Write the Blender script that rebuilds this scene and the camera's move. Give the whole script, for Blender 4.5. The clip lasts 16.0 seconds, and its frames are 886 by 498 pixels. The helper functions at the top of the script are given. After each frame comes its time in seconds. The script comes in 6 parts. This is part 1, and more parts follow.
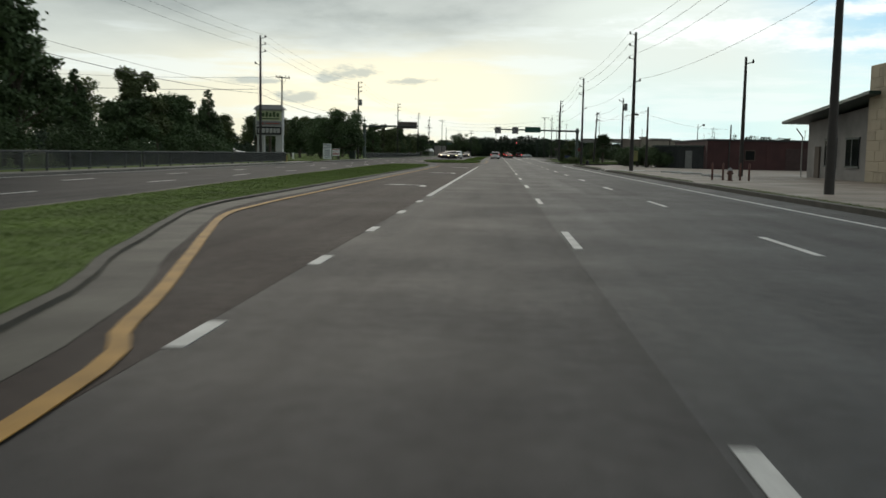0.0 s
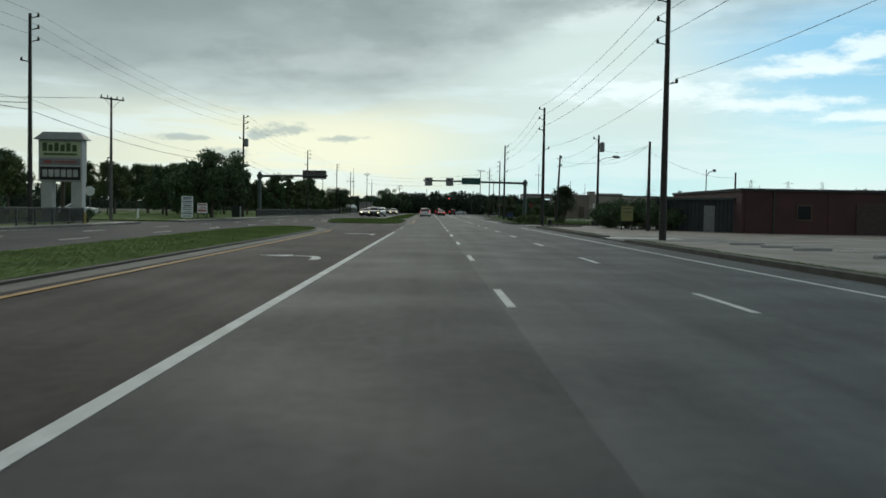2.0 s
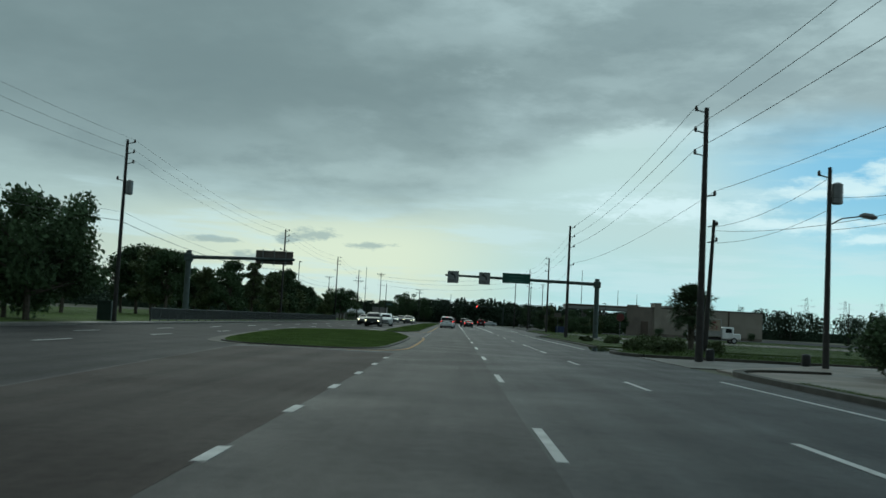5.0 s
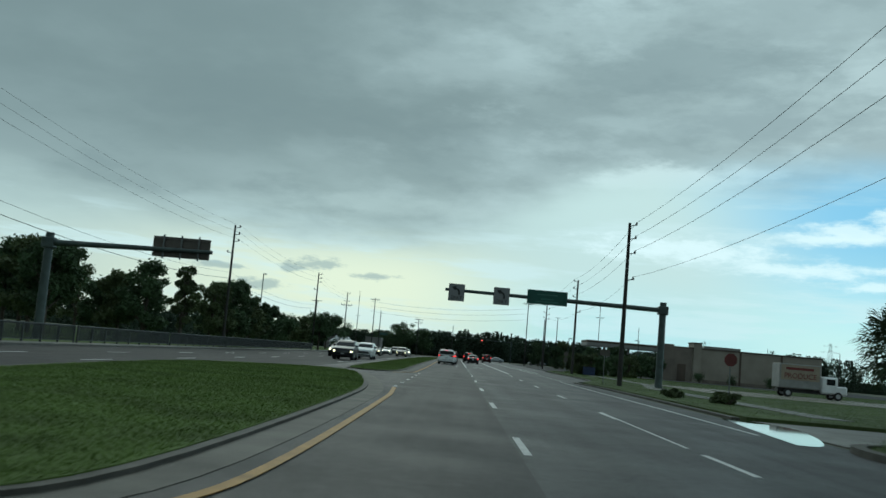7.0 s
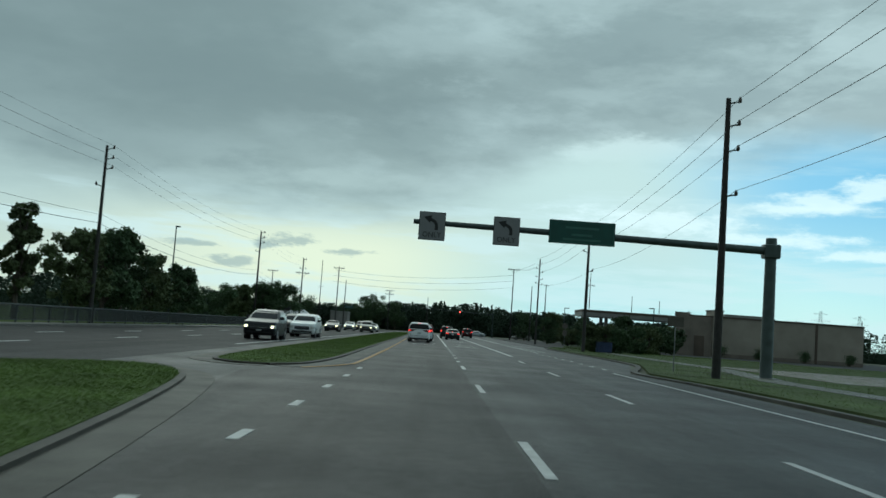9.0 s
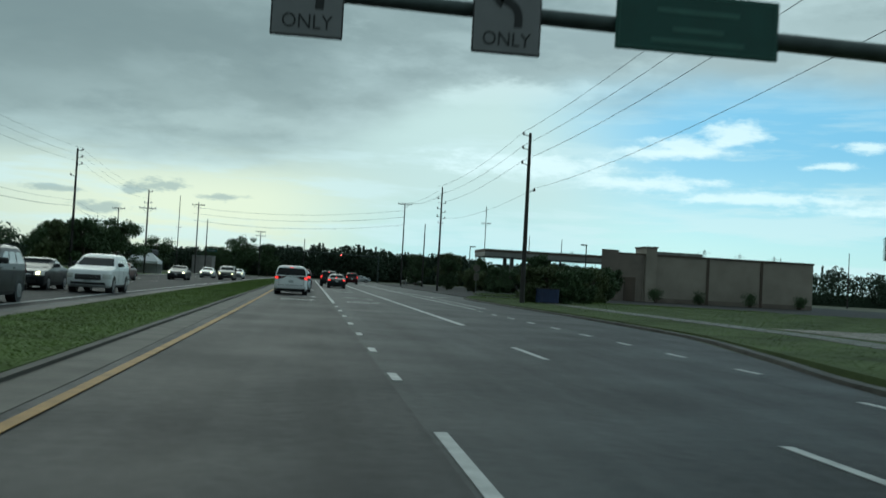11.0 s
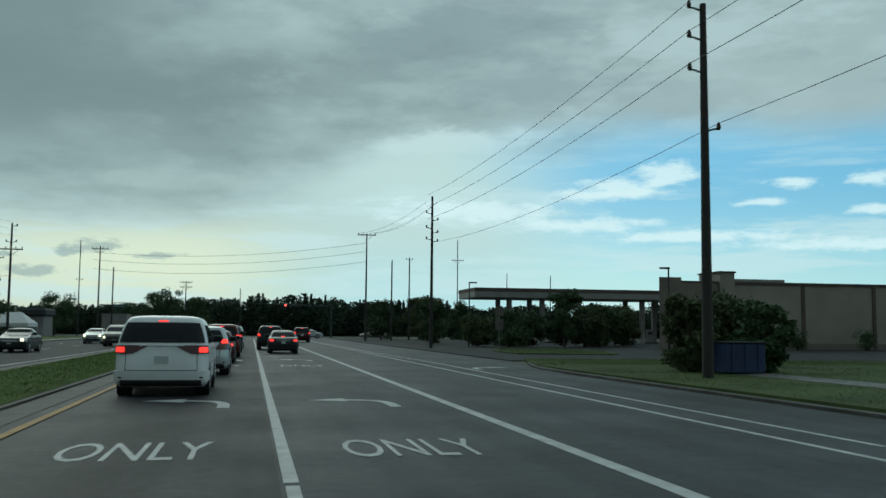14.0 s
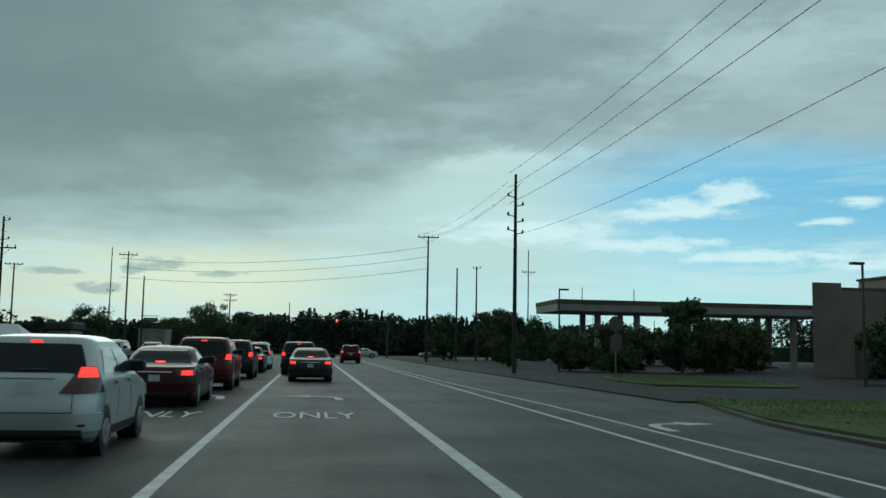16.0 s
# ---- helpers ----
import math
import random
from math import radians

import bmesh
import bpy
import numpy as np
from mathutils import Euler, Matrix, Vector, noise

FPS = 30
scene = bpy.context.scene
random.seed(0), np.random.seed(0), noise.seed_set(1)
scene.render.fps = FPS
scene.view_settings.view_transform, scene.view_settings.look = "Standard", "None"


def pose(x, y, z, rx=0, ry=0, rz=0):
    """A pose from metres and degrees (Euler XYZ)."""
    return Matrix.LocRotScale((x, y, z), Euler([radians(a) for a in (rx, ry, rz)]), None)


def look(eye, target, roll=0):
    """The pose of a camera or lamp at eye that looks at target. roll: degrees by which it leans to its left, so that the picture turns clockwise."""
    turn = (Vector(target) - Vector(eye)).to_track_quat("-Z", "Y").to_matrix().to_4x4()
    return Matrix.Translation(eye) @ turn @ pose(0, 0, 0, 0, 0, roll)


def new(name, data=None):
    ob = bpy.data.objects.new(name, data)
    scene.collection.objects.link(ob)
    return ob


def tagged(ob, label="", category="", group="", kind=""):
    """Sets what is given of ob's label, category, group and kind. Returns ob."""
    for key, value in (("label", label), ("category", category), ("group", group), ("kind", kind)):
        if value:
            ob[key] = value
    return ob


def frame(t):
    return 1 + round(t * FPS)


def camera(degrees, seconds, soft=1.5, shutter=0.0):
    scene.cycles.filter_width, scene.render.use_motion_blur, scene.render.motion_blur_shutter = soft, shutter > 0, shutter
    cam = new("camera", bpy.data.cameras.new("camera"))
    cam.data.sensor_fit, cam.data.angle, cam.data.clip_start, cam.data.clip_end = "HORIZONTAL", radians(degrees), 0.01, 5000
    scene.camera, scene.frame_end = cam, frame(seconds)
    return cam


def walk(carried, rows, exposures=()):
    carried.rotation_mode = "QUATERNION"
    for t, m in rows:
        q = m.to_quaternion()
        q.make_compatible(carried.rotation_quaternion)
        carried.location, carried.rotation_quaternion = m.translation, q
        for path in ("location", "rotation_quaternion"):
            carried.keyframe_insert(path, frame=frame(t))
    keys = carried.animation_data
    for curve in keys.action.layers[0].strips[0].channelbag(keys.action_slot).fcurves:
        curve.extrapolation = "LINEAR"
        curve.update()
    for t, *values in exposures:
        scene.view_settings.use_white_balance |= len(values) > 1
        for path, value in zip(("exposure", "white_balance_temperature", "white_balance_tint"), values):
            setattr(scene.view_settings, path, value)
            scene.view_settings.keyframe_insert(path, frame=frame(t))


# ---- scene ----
cam = camera(49.9, 16.0, shutter=0.25)
PATH = [
    (0, (-1.169, 1.451, 1.352), (-1.283, 3.438, 1.151), 1.0),
    (0.5, (-1.314, 11.478, 1.335), (-1.344, 13.465, 1.106), 0.7),
    (1, (-1.170, 21.000, 1.322), (-1.168, 22.986, 1.086), 0.7),
    (1.5, (-1.161, 30.286, 1.328), (-1.172, 32.278, 1.153), 0.3),
    (2, (-1.153, 39.260, 1.334), (-1.126, 41.258, 1.254), 1.0),
    (2.5, (-1.091, 48.107, 1.330), (-1.076, 50.107, 1.344), 0.5),
    (3, (-1.047, 57.199, 1.330), (-1.040, 59.198, 1.395), 0.3),
    (3.5, (-1.109, 65.834, 1.338), (-1.124, 67.828, 1.492), 0.8),
    (4, (-1.057, 74.660, 1.350), (-1.081, 76.654, 1.514), 1.1),
    (6.5, (-1.354, 117.293, 1.424), (-1.388, 119.289, 1.540), 5.8),
    (7, (-1.190, 124.948, 1.410), (-1.237, 126.936, 1.626), 5.0),
    (7.5, (-1.212, 132.760, 1.395), (-1.231, 134.754, 1.550), 4.1),
    (8, (-1.260, 140.368, 1.350), (-1.295, 142.361, 1.516), 3.9),
    (10.5, (-1.282, 175.907, 1.444), (-1.070, 177.889, 1.611), 3.5),
    (11, (-1.304, 183.233, 1.430), (-1.029, 185.213, 1.496), 3.1),
    (11.5, (-1.251, 191.144, 1.400), (-1.005, 193.128, 1.378), 2.2),
    (12, (-1.193, 198.092, 1.470), (-0.955, 200.078, 1.461), 1.4),
    (12.5, (-1.242, 204.627, 1.510), (-1.020, 206.615, 1.522), 0.7),
    (13, (-1.165, 210.579, 1.530), (-0.952, 212.566, 1.608), 0.7),
    (13.5, (-0.929, 216.265, 1.525), (-0.626, 218.235, 1.682), 0.7),
    (14, (-0.442, 222.049, 1.560), (-0.051, 224.003, 1.731), 0.5),
    (14.5, (-0.128, 227.118, 1.513), (0.273, 229.070, 1.683), 0.7),
    (15, (0.526, 232.282, 1.500), (0.835, 234.248, 1.701), 1.2),
    (15.5, (1.062, 237.120, 1.525), (1.334, 239.092, 1.721), 1.0),
    (16, (1.634, 241.859, 1.522), (1.902, 243.830, 1.732), 1.0),
]
# seconds, stops, kelvin, tint: the picture darkens and cools as the sky fills the view
EXPOSURES = [
    (0.0, 0.42, 6700, 9), (0.6, 0.46, 6800, 15), (1.0, 0.46, 6850, 20), (1.5, 0.40, 6550, 17), (1.75, 0.32, 6400, 9), (2.1, 0.22, 6100, 0),
    (2.6, 0.02, 5780, -7), (3.2, 0.06, 5660, -9), (4.0, -0.05, 5640, -9), (7.4, 0.14, 5620, -9), (10.5, 0.16, 5640, -9), (13.2, 0.08, 5660, -9), (14.5, -0.03, 5640, -11), (16.0, -0.02, 5600, -12),
]
walk(cam, [(t, look(eye, target, roll)) for t, eye, target, roll in PATH], EXPOSURES)


# ---------------------------------------------------------------- sky and sun
world = bpy.data.worlds.new("sky")
scene.world = world
world.use_nodes = True
WN, WL = world.node_tree.nodes, world.node_tree.links
WN.clear()


def wm(op, a, b=None, c=None):
    """A math node of the sky."""
    n = WN.new("ShaderNodeMath")
    n.operation = op
    for k, v in enumerate((a, b, c)):
        if v is None:
            continue
        if isinstance(v, (int, float)):
            n.inputs[k].default_value = v
        else:
            WL.new(v, n.inputs[k])
    return n.outputs[0]


def wstep(v, lo, hi):
    n = WN.new("ShaderNodeMapRange")
    n.interpolation_type = "SMOOTHSTEP"
    WL.new(v, n.inputs["Value"])
    n.inputs["From Min"].default_value, n.inputs["From Max"].default_value = lo, hi
    return n.outputs[0]


def wmix(f, a, b):
    n = WN.new("ShaderNodeMix")
    n.data_type = "RGBA"
    if isinstance(f, (int, float)):
        n.inputs[0].default_value = f
    else:
        WL.new(f, n.inputs[0])
    for k, v in ((6, a), (7, b)):
        if isinstance(v, tuple):
            n.inputs[k].default_value = (*v, 1)
        else:
            WL.new(v, n.inputs[k])
    return n.outputs[2]


def wnoise(vec, scale, detail, rough=0.55):
    n = WN.new("ShaderNodeTexNoise")
    WL.new(vec, n.inputs["Vector"])
    n.inputs["Scale"].default_value, n.inputs["Detail"].default_value, n.inputs["Roughness"].default_value = scale, detail, rough
    return n.outputs[0]


def wvec(x, y, z=0.0):
    n = WN.new("ShaderNodeCombineXYZ")
    for k, v in enumerate((x, y, z)):
        if isinstance(v, (int, float)):
            n.inputs[k].default_value = v
        else:
            WL.new(v, n.inputs[k])
    return n.outputs[0]


coord = WN.new("ShaderNodeTexCoord")
split = WN.new("ShaderNodeSeparateXYZ")
WL.new(coord.outputs["Generated"], split.inputs[0])
sx, sy, sz = split.outputs
el = wm("DEGREES", wm("ARCSINE", sz))
az = wm("DEGREES", wm("ARCTAN2", sx, sy))

SUN_AZ, SUN_EL = -12.0, 24.0
nishita = WN.new("ShaderNodeTexSky")
nishita.sky_type, nishita.sun_disc = "NISHITA", False
nishita.sun_elevation, nishita.sun_rotation = radians(SUN_EL), radians(SUN_AZ)
haze = WN.new("ShaderNodeVectorMath")
haze.operation = "SCALE"
WL.new(nishita.outputs[0], haze.inputs[0])
haze.inputs["Scale"].default_value = 0.10

# low sky: pale gold where the sun sinks, clear blue beside it
right = wstep(wm("ADD", az, wm("MULTIPLY", el, 0.35)), 14.0, 25.0)
pale = wstep(az, -4.0, 9.0)
gold = wmix(wstep(el, 0.5, 7.0), (0.64, 0.64, 0.53), (0.52, 0.57, 0.545))
glow = wm("MULTIPLY", wstep(wm("ABSOLUTE", wm("ADD", az, 6.0)), 20.0, 1.0), wstep(wm("ABSOLUTE", wm("ADD", el, -3.6)), 4.5, 0.3))
gold = wmix(glow, gold, (0.84, 0.80, 0.61))
blue = wmix(wstep(el, 1.5, 9.0), (0.50, 0.74, 0.79), (0.19, 0.47, 0.70))
blue = wmix(0.25, blue, haze.outputs[0])
gold = wmix(pale, gold, wmix(wstep(el, 1.5, 6.0), (0.55, 0.72, 0.72), (0.62, 0.69, 0.66)))
low = wmix(right, gold, blue)
# long thin clouds low on the right, and some puffs
streak = wnoise(wvec(wm("MULTIPLY", az, 0.075), wm("MULTIPLY", el, 0.62), 3.7), 1.0, 5.0, 0.6)
band = wm("MULTIPLY", wstep(streak, 0.46, 0.60), wstep(el, 14.0, 5.5))
low = wmix(wm("MULTIPLY", band, 0.6), low, (0.70, 0.77, 0.77))
# bright cloud puffs and a long bank in the blue
for a0, e0, ra, re in ((22.2, 8.5, 2.4, 0.55), (24.6, 9.2, 1.7, 0.75), (20.6, 8.1, 3.0, 0.34), (30.0, 7.5, 1.3, 0.22), (31.8, 8.5, 1.3, 0.30), (36.2, 8.6, 1.3, 0.38), (36.0, 6.9, 1.5, 0.28), (19.5, 6.3, 5.0, 0.42), (26.5, 5.6, 5.5, 0.34), (36.0, 5.0, 7.0, 0.35), (13.0, 7.2, 5.5, 0.7)):
    wob = wm("MULTIPLY", wm("ADD", wnoise(wvec(wm("MULTIPLY", az, 0.6), wm("MULTIPLY", el, 1.7), a0 + e0), 1.0, 7.0, 0.64), -0.5), 3.0)
    d = wm("SQRT", wm("ADD", wm("POWER", wm("DIVIDE", wm("ADD", az, -a0), ra), 2.0), wm("POWER", wm("DIVIDE", wm("ADD", el, -e0), re), 2.0)))
    low = wmix(wm("MULTIPLY", wstep(wm("ADD", d, wob), 1.4, 0.3), 0.85), low, (0.82, 0.87, 0.87))
# small dark clouds before the glow
for a0, e0, ra, re in ((-8.8, 4.65, 1.7, 0.42), (-10.3, 4.25, 0.9, 0.25), (-11.8, 3.15, 1.7, 0.34), (-5.3, 4.2, 1.6, 0.22), (-14.5, 4.0, 1.6, 0.2)):
    wob = wm("MULTIPLY", wm("ADD", wnoise(wvec(wm("MULTIPLY", az, 0.8), wm("MULTIPLY", el, 2.2), a0), 1.0, 6.0, 0.65), -0.5), 2.6)
    d = wm("SQRT", wm("ADD", wm("POWER", wm("DIVIDE", wm("ADD", az, -a0), ra), 2.0), wm("POWER", wm("DIVIDE", wm("ADD", el, -e0), re), 2.0)))
    low = wmix(wm("MULTIPLY", wstep(wm("ADD", d, wob), 1.15, 0.45), 0.62), low, (0.30, 0.36, 0.375))

# the grey deck overhead, seen in perspective
rise = wm("ADD", sz, 0.20)
plan = wvec(wm("DIVIDE", sx, rise), wm("DIVIDE", sy, rise), 0.0)
big = wnoise(plan, 1.0, 5.0, 0.48)
fine = wnoise(plan, 3.4, 6.0, 0.58)
body = wm("ADD", wm("MULTIPLY", big, 0.72), wm("MULTIPLY", fine, 0.28))
deck = wmix(wstep(el, 5.5, 13.5), (0.44, 0.485, 0.47), (0.250, 0.286, 0.288))
deck = wmix(wm("MULTIPLY", wstep(body, 0.44, 0.62), wm("ADD", wm("MULTIPLY", wstep(az, -10.0, 14.0), 0.45), 0.22)), deck, (0.60, 0.65, 0.65))
deck = wmix(wm("MULTIPLY", wstep(body, 0.54, 0.36), 0.27), deck, (0.19, 0.222, 0.228))
deck = wmix(wm("MULTIPLY", wstep(az, -6.0, 22.0), 0.5), deck, (0.60, 0.65, 0.65))
deck = wmix(wm("MULTIPLY", wstep(az, -4.0, -22.0), 0.5), deck, (0.205, 0.24, 0.245))
mottle = wnoise(wvec(wm("MULTIPLY", az, 0.16), wm("MULTIPLY", el, 0.42), 11.3), 1.0, 7.0, 0.6)
deck = wmix(wm("MULTIPLY", wm("MULTIPLY", wstep(mottle, 0.50, 0.68), wstep(az, -14.0, 4.0)), 0.40), deck, (0.52, 0.565, 0.565))
deck = wmix(wm("MULTIPLY", wstep(mottle, 0.48, 0.32), 0.32), deck, (0.215, 0.25, 0.258))
# ragged dark masses high on the right, lit rims below them and pale gaps between
CLOUDS = ((12.0, 17.6, 6.5, 1.9, (0.25, 0.288, 0.296), 0.5), (17.5, 14.5, 5.0, 1.4, (0.30, 0.338, 0.348), 0.6), (5.0, 14.2, 4.5, 1.5, (0.32, 0.36, 0.362), 0.25),
          (24.5, 13.3, 5.5, 1.5, (0.355, 0.395, 0.405), 0.6), (33.5, 12.4, 5.0, 1.5, (0.41, 0.45, 0.46), 0.5), (20.0, 20.5, 11.0, 1.7, (0.31, 0.345, 0.35), 0.45), (0.5, 11.4, 5.0, 1.0, (0.36, 0.405, 0.405), 0.2),
          (10.8, 11.2, 4.6, 0.8, (0.72, 0.765, 0.755), 0.8), (16.3, 11.7, 2.6, 0.5, (0.68, 0.725, 0.72), 0.6), (9.6, 14.4, 3.4, 0.6, (0.46, 0.505, 0.505), 0.4), (27.5, 10.7, 5.5, 0.4, (0.62, 0.67, 0.67), 0.5),
          (27.0, 17.3, 8.0, 1.5, (0.56, 0.605, 0.605), 0.55), (-1.0, 16.8, 5.0, 1.1, (0.40, 0.44, 0.44), 0.5), (-4.0, 8.6, 5.0, 0.6, (0.50, 0.545, 0.53), 0.5))
for a0, e0, ra, re, tone, amount in CLOUDS:
    wob = wm("MULTIPLY", wm("ADD", wnoise(wvec(wm("MULTIPLY", az, 0.26), wm("MULTIPLY", el, 0.75), a0 + 2 * e0), 1.0, 7.0, 0.62), -0.5), 3.0)
    d = wm("SQRT", wm("ADD", wm("POWER", wm("DIVIDE", wm("ADD", az, -a0), ra), 2.0), wm("POWER", wm("DIVIDE", wm("ADD", el, -e0), re), 2.0)))
    deck = wmix(wm("MULTIPLY", wstep(wm("ADD", d, wob), 1.35, 0.35), amount), deck, tone)
deck = wmix(wstep(el, 26.0, 60.0), deck, (0.34, 0.37, 0.38))
edge = wm("ADD", wm("MULTIPLY", wstep(az, -3.0, 11.0), 4.6), 6.9)
edge = wm("ADD", edge, wm("MULTIPLY", wstep(az, 60.0, 120.0), -8.0))
edge = wm("ADD", edge, wm("MULTIPLY", wm("ADD", body, -0.5), 6.0))
cover = wstep(wm("SUBTRACT", el, edge), -1.8, 1.9)
skycol = wmix(cover, low, deck)
# unseen rear half of the sky, darkened to dim surfaces that face it
rear = wm("MULTIPLY", wstep(wm("ABSOLUTE", az), 85.0, 150.0), wstep(el, 60.0, 25.0))
skycol = wmix(wm("MULTIPLY", rear, 0.9), skycol, (0.17, 0.195, 0.20))
backing = WN.new("ShaderNodeBackground")
WL.new(skycol, backing.inputs[0])
backing.inputs[1].default_value = 1.0
wout = WN.new("ShaderNodeOutputWorld")
WL.new(backing.outputs[0], wout.inputs[0])

sun = bpy.data.lights.new("sun", "SUN")
sun.energy, sun.angle, sun.color = 0.5, radians(35), (1.0, 0.93, 0.82)
sun_ob = new("sun", sun)
a, e = radians(SUN_AZ), radians(SUN_EL)
sun_ob.matrix_world = look((100 * math.sin(a), 100 * math.cos(a), 60), (0, 0, 60 - 100 * math.tan(e)))


# ---------------------------------------------------------------- materials
def mat(name, color, rough=0.6, metal=0.0, var=0.25, scale=3.0, bump=0.0, fine=40.0, emit=0.0, spread=0.0, wet=0.0, coat=0.0, lane=0.0, spec=0.5):
    """Principled with two scales of noise; spread varies whole objects; wet leaves smooth damp patches."""
    m = bpy.data.materials.new(name)
    m.use_nodes = True
    nt = m.node_tree
    N, L = nt.nodes, nt.links
    b = N["Principled BSDF"]
    b.inputs["Roughness"].default_value, b.inputs["Metallic"].default_value = rough, metal
    b.inputs["Coat Weight"].default_value = coat
    b.inputs["Coat Roughness"].default_value = 0.08
    if emit:
        b.inputs["Emission Color"].default_value = (*color, 1)
        b.inputs["Emission Strength"].default_value = emit
    tc = N.new("ShaderNodeTexCoord")
    geo = N.new("ShaderNodeNewGeometry")
    n1, n2 = N.new("ShaderNodeTexNoise"), N.new("ShaderNodeTexNoise")
    for n, s, d in ((n1, scale, 5.0), (n2, fine, 3.0)):
        L.new(geo.outputs["Position"], n.inputs["Vector"])
        n.inputs["Scale"].default_value, n.inputs["Detail"].default_value = s, d
    add = N.new("ShaderNodeMath")
    add.operation = "MULTIPLY_ADD"
    L.new(n2.outputs[0], add.inputs[0])
    add.inputs[1].default_value = 0.45
    L.new(n1.outputs[0], add.inputs[2])
    fac = add.outputs[0]
    if spread:
        info = N.new("ShaderNodeObjectInfo")
        ma = N.new("ShaderNodeMath")
        ma.operation = "MULTIPLY_ADD"
        L.new(info.outputs["Random"], ma.inputs[0])
        ma.inputs[1].default_value = spread
        L.new(fac, ma.inputs[2])
        fac = ma.outputs[0]
    ramp = N.new("ShaderNodeMapRange")
    L.new(fac, ramp.inputs[0])
    ramp.inputs[1].default_value, ramp.inputs[2].default_value = 0.45, 1.0
    mix = N.new("ShaderNodeMix")
    mix.data_type = "RGBA"
    L.new(ramp.outputs[0], mix.inputs[0])
    mix.inputs[6].default_value = (*[c * (1 - var) for c in color], 1)
    mix.inputs[7].default_value = (*[min(1, c * (1 + var)) for c in color], 1)
    L.new(mix.outputs[2], b.inputs["Base Color"])
    if wet:
        n3 = N.new("ShaderNodeTexNoise")
        L.new(geo.outputs["Position"], n3.inputs["Vector"])
        n3.inputs["Scale"].default_value, n3.inputs["Detail"].default_value = 0.35, 5.0
        mr = N.new("ShaderNodeMapRange")
        L.new(n3.outputs[0], mr.inputs[0])
        mr.inputs[1].default_value, mr.inputs[2].default_value = 0.38, 0.66
        mr.inputs[3].default_value, mr.inputs[4].default_value = rough, max(0.05, rough - wet)
        L.new(mr.outputs[0], b.inputs["Roughness"])
    if lane:
        mp = N.new("ShaderNodeVectorMath")
        mp.operation = "MULTIPLY"
        L.new(geo.outputs["Position"], mp.inputs[0])
        mp.inputs[1].default_value = (1.3, 0.035, 1.0)
        n4 = N.new("ShaderNodeTexNoise")
        L.new(mp.outputs[0], n4.inputs["Vector"])
        n4.inputs["Scale"].default_value, n4.inputs["Detail"].default_value = 1.0, 4.0
        tr = N.new("ShaderNodeMapRange")
        L.new(n4.outputs[0], tr.inputs[0])
        tr.inputs[1].default_value, tr.inputs[2].default_value = 0.35, 0.65
        tr.inputs[3].default_value, tr.inputs[4].default_value = 1.0 - lane, 1.0 + lane
        vm = N.new("ShaderNodeVectorMath")
        vm.operation = "SCALE"
        L.new(mix.outputs[2], vm.inputs[0])
        L.new(tr.outputs[0], vm.inputs["Scale"])
        L.new(vm.outputs[0], b.inputs["Base Color"])
    b.inputs["Specular IOR Level"].default_value = spec
    if bump:
        bm_ = N.new("ShaderNodeBump")
        bm_.inputs["Strength"].default_value, bm_.inputs["Distance"].default_value = bump, 0.02
        L.new(n2.outputs[0], bm_.inputs["Height"])
        L.new(bm_.outputs[0], b.inputs["Normal"])
    return m


ASPHALT = mat("wet asphalt", (0.054, 0.054, 0.056), 0.66, var=0.30, scale=5.0, fine=130, bump=0.35, wet=0.12, lane=0.24, spec=0.14)
ASPHALT_OLD = mat("brown old asphalt", (0.042, 0.033, 0.030), 0.72, var=0.30, scale=5.0, fine=130, bump=0.35, wet=0.08, lane=0.24, spec=0.06)
ASPHALT_DARK = mat("dark worn asphalt", (0.044, 0.042, 0.043), 0.66, var=0.30, scale=5.0, fine=130, bump=0.35, wet=0.10, lane=0.24, spec=0.10)
ASPHALT_OPP = mat("worn grey asphalt", (0.038, 0.037, 0.038), 0.75, var=0.28, scale=4.0, fine=120, bump=0.3, wet=0.06, lane=0.20, spec=0.08)
LOT = mat("stained lot paving", (0.215, 0.185, 0.158), 0.68, var=0.35, scale=0.5, fine=60, bump=0.2, wet=0.2, spec=0.2)
CONCRETE = mat("damp concrete", (0.15, 0.142, 0.128), 0.68, var=0.28, scale=1.2, fine=60, bump=0.2, wet=0.15, spec=0.2)
VERGE_SOIL = mat("worn verge turf", (0.074, 0.098, 0.036), 0.9, var=0.5, scale=0.35, fine=10, bump=0.25, spec=0.1)
VERGE_BLADE = mat("dull verge grass", (0.088, 0.128, 0.04), 0.8, var=0.45, scale=0.35, fine=9, spec=0.12)
MARGIN = mat("wet dark margin concrete", (0.072, 0.068, 0.058), 0.7, var=0.55, scale=0.9, fine=40, bump=0.2, spec=0.2)
KERB = mat("kerb concrete", (0.075, 0.070, 0.060), 0.75, var=0.35, scale=1.5, fine=30, bump=0.2, spec=0.2)
PAINT_W = mat("white road paint", (0.46, 0.46, 0.45), 0.65, var=0.3, scale=2.5, fine=40, bump=0.1)
PAINT_Y = mat("yellow road paint", (0.32, 0.175, 0.035), 0.65, var=0.35, scale=2.0, fine=40, bump=0.1, spec=0.2)
GRASS_SOIL = mat("turf soil", (0.095, 0.136, 0.036), 0.9, var=0.4, scale=0.5, fine=12, bump=0.2, spec=0.1)
GRASS_BLADE = mat("grass blades", (0.112, 0.162, 0.040), 0.8, var=0.35, scale=0.5, fine=9, spec=0.12)
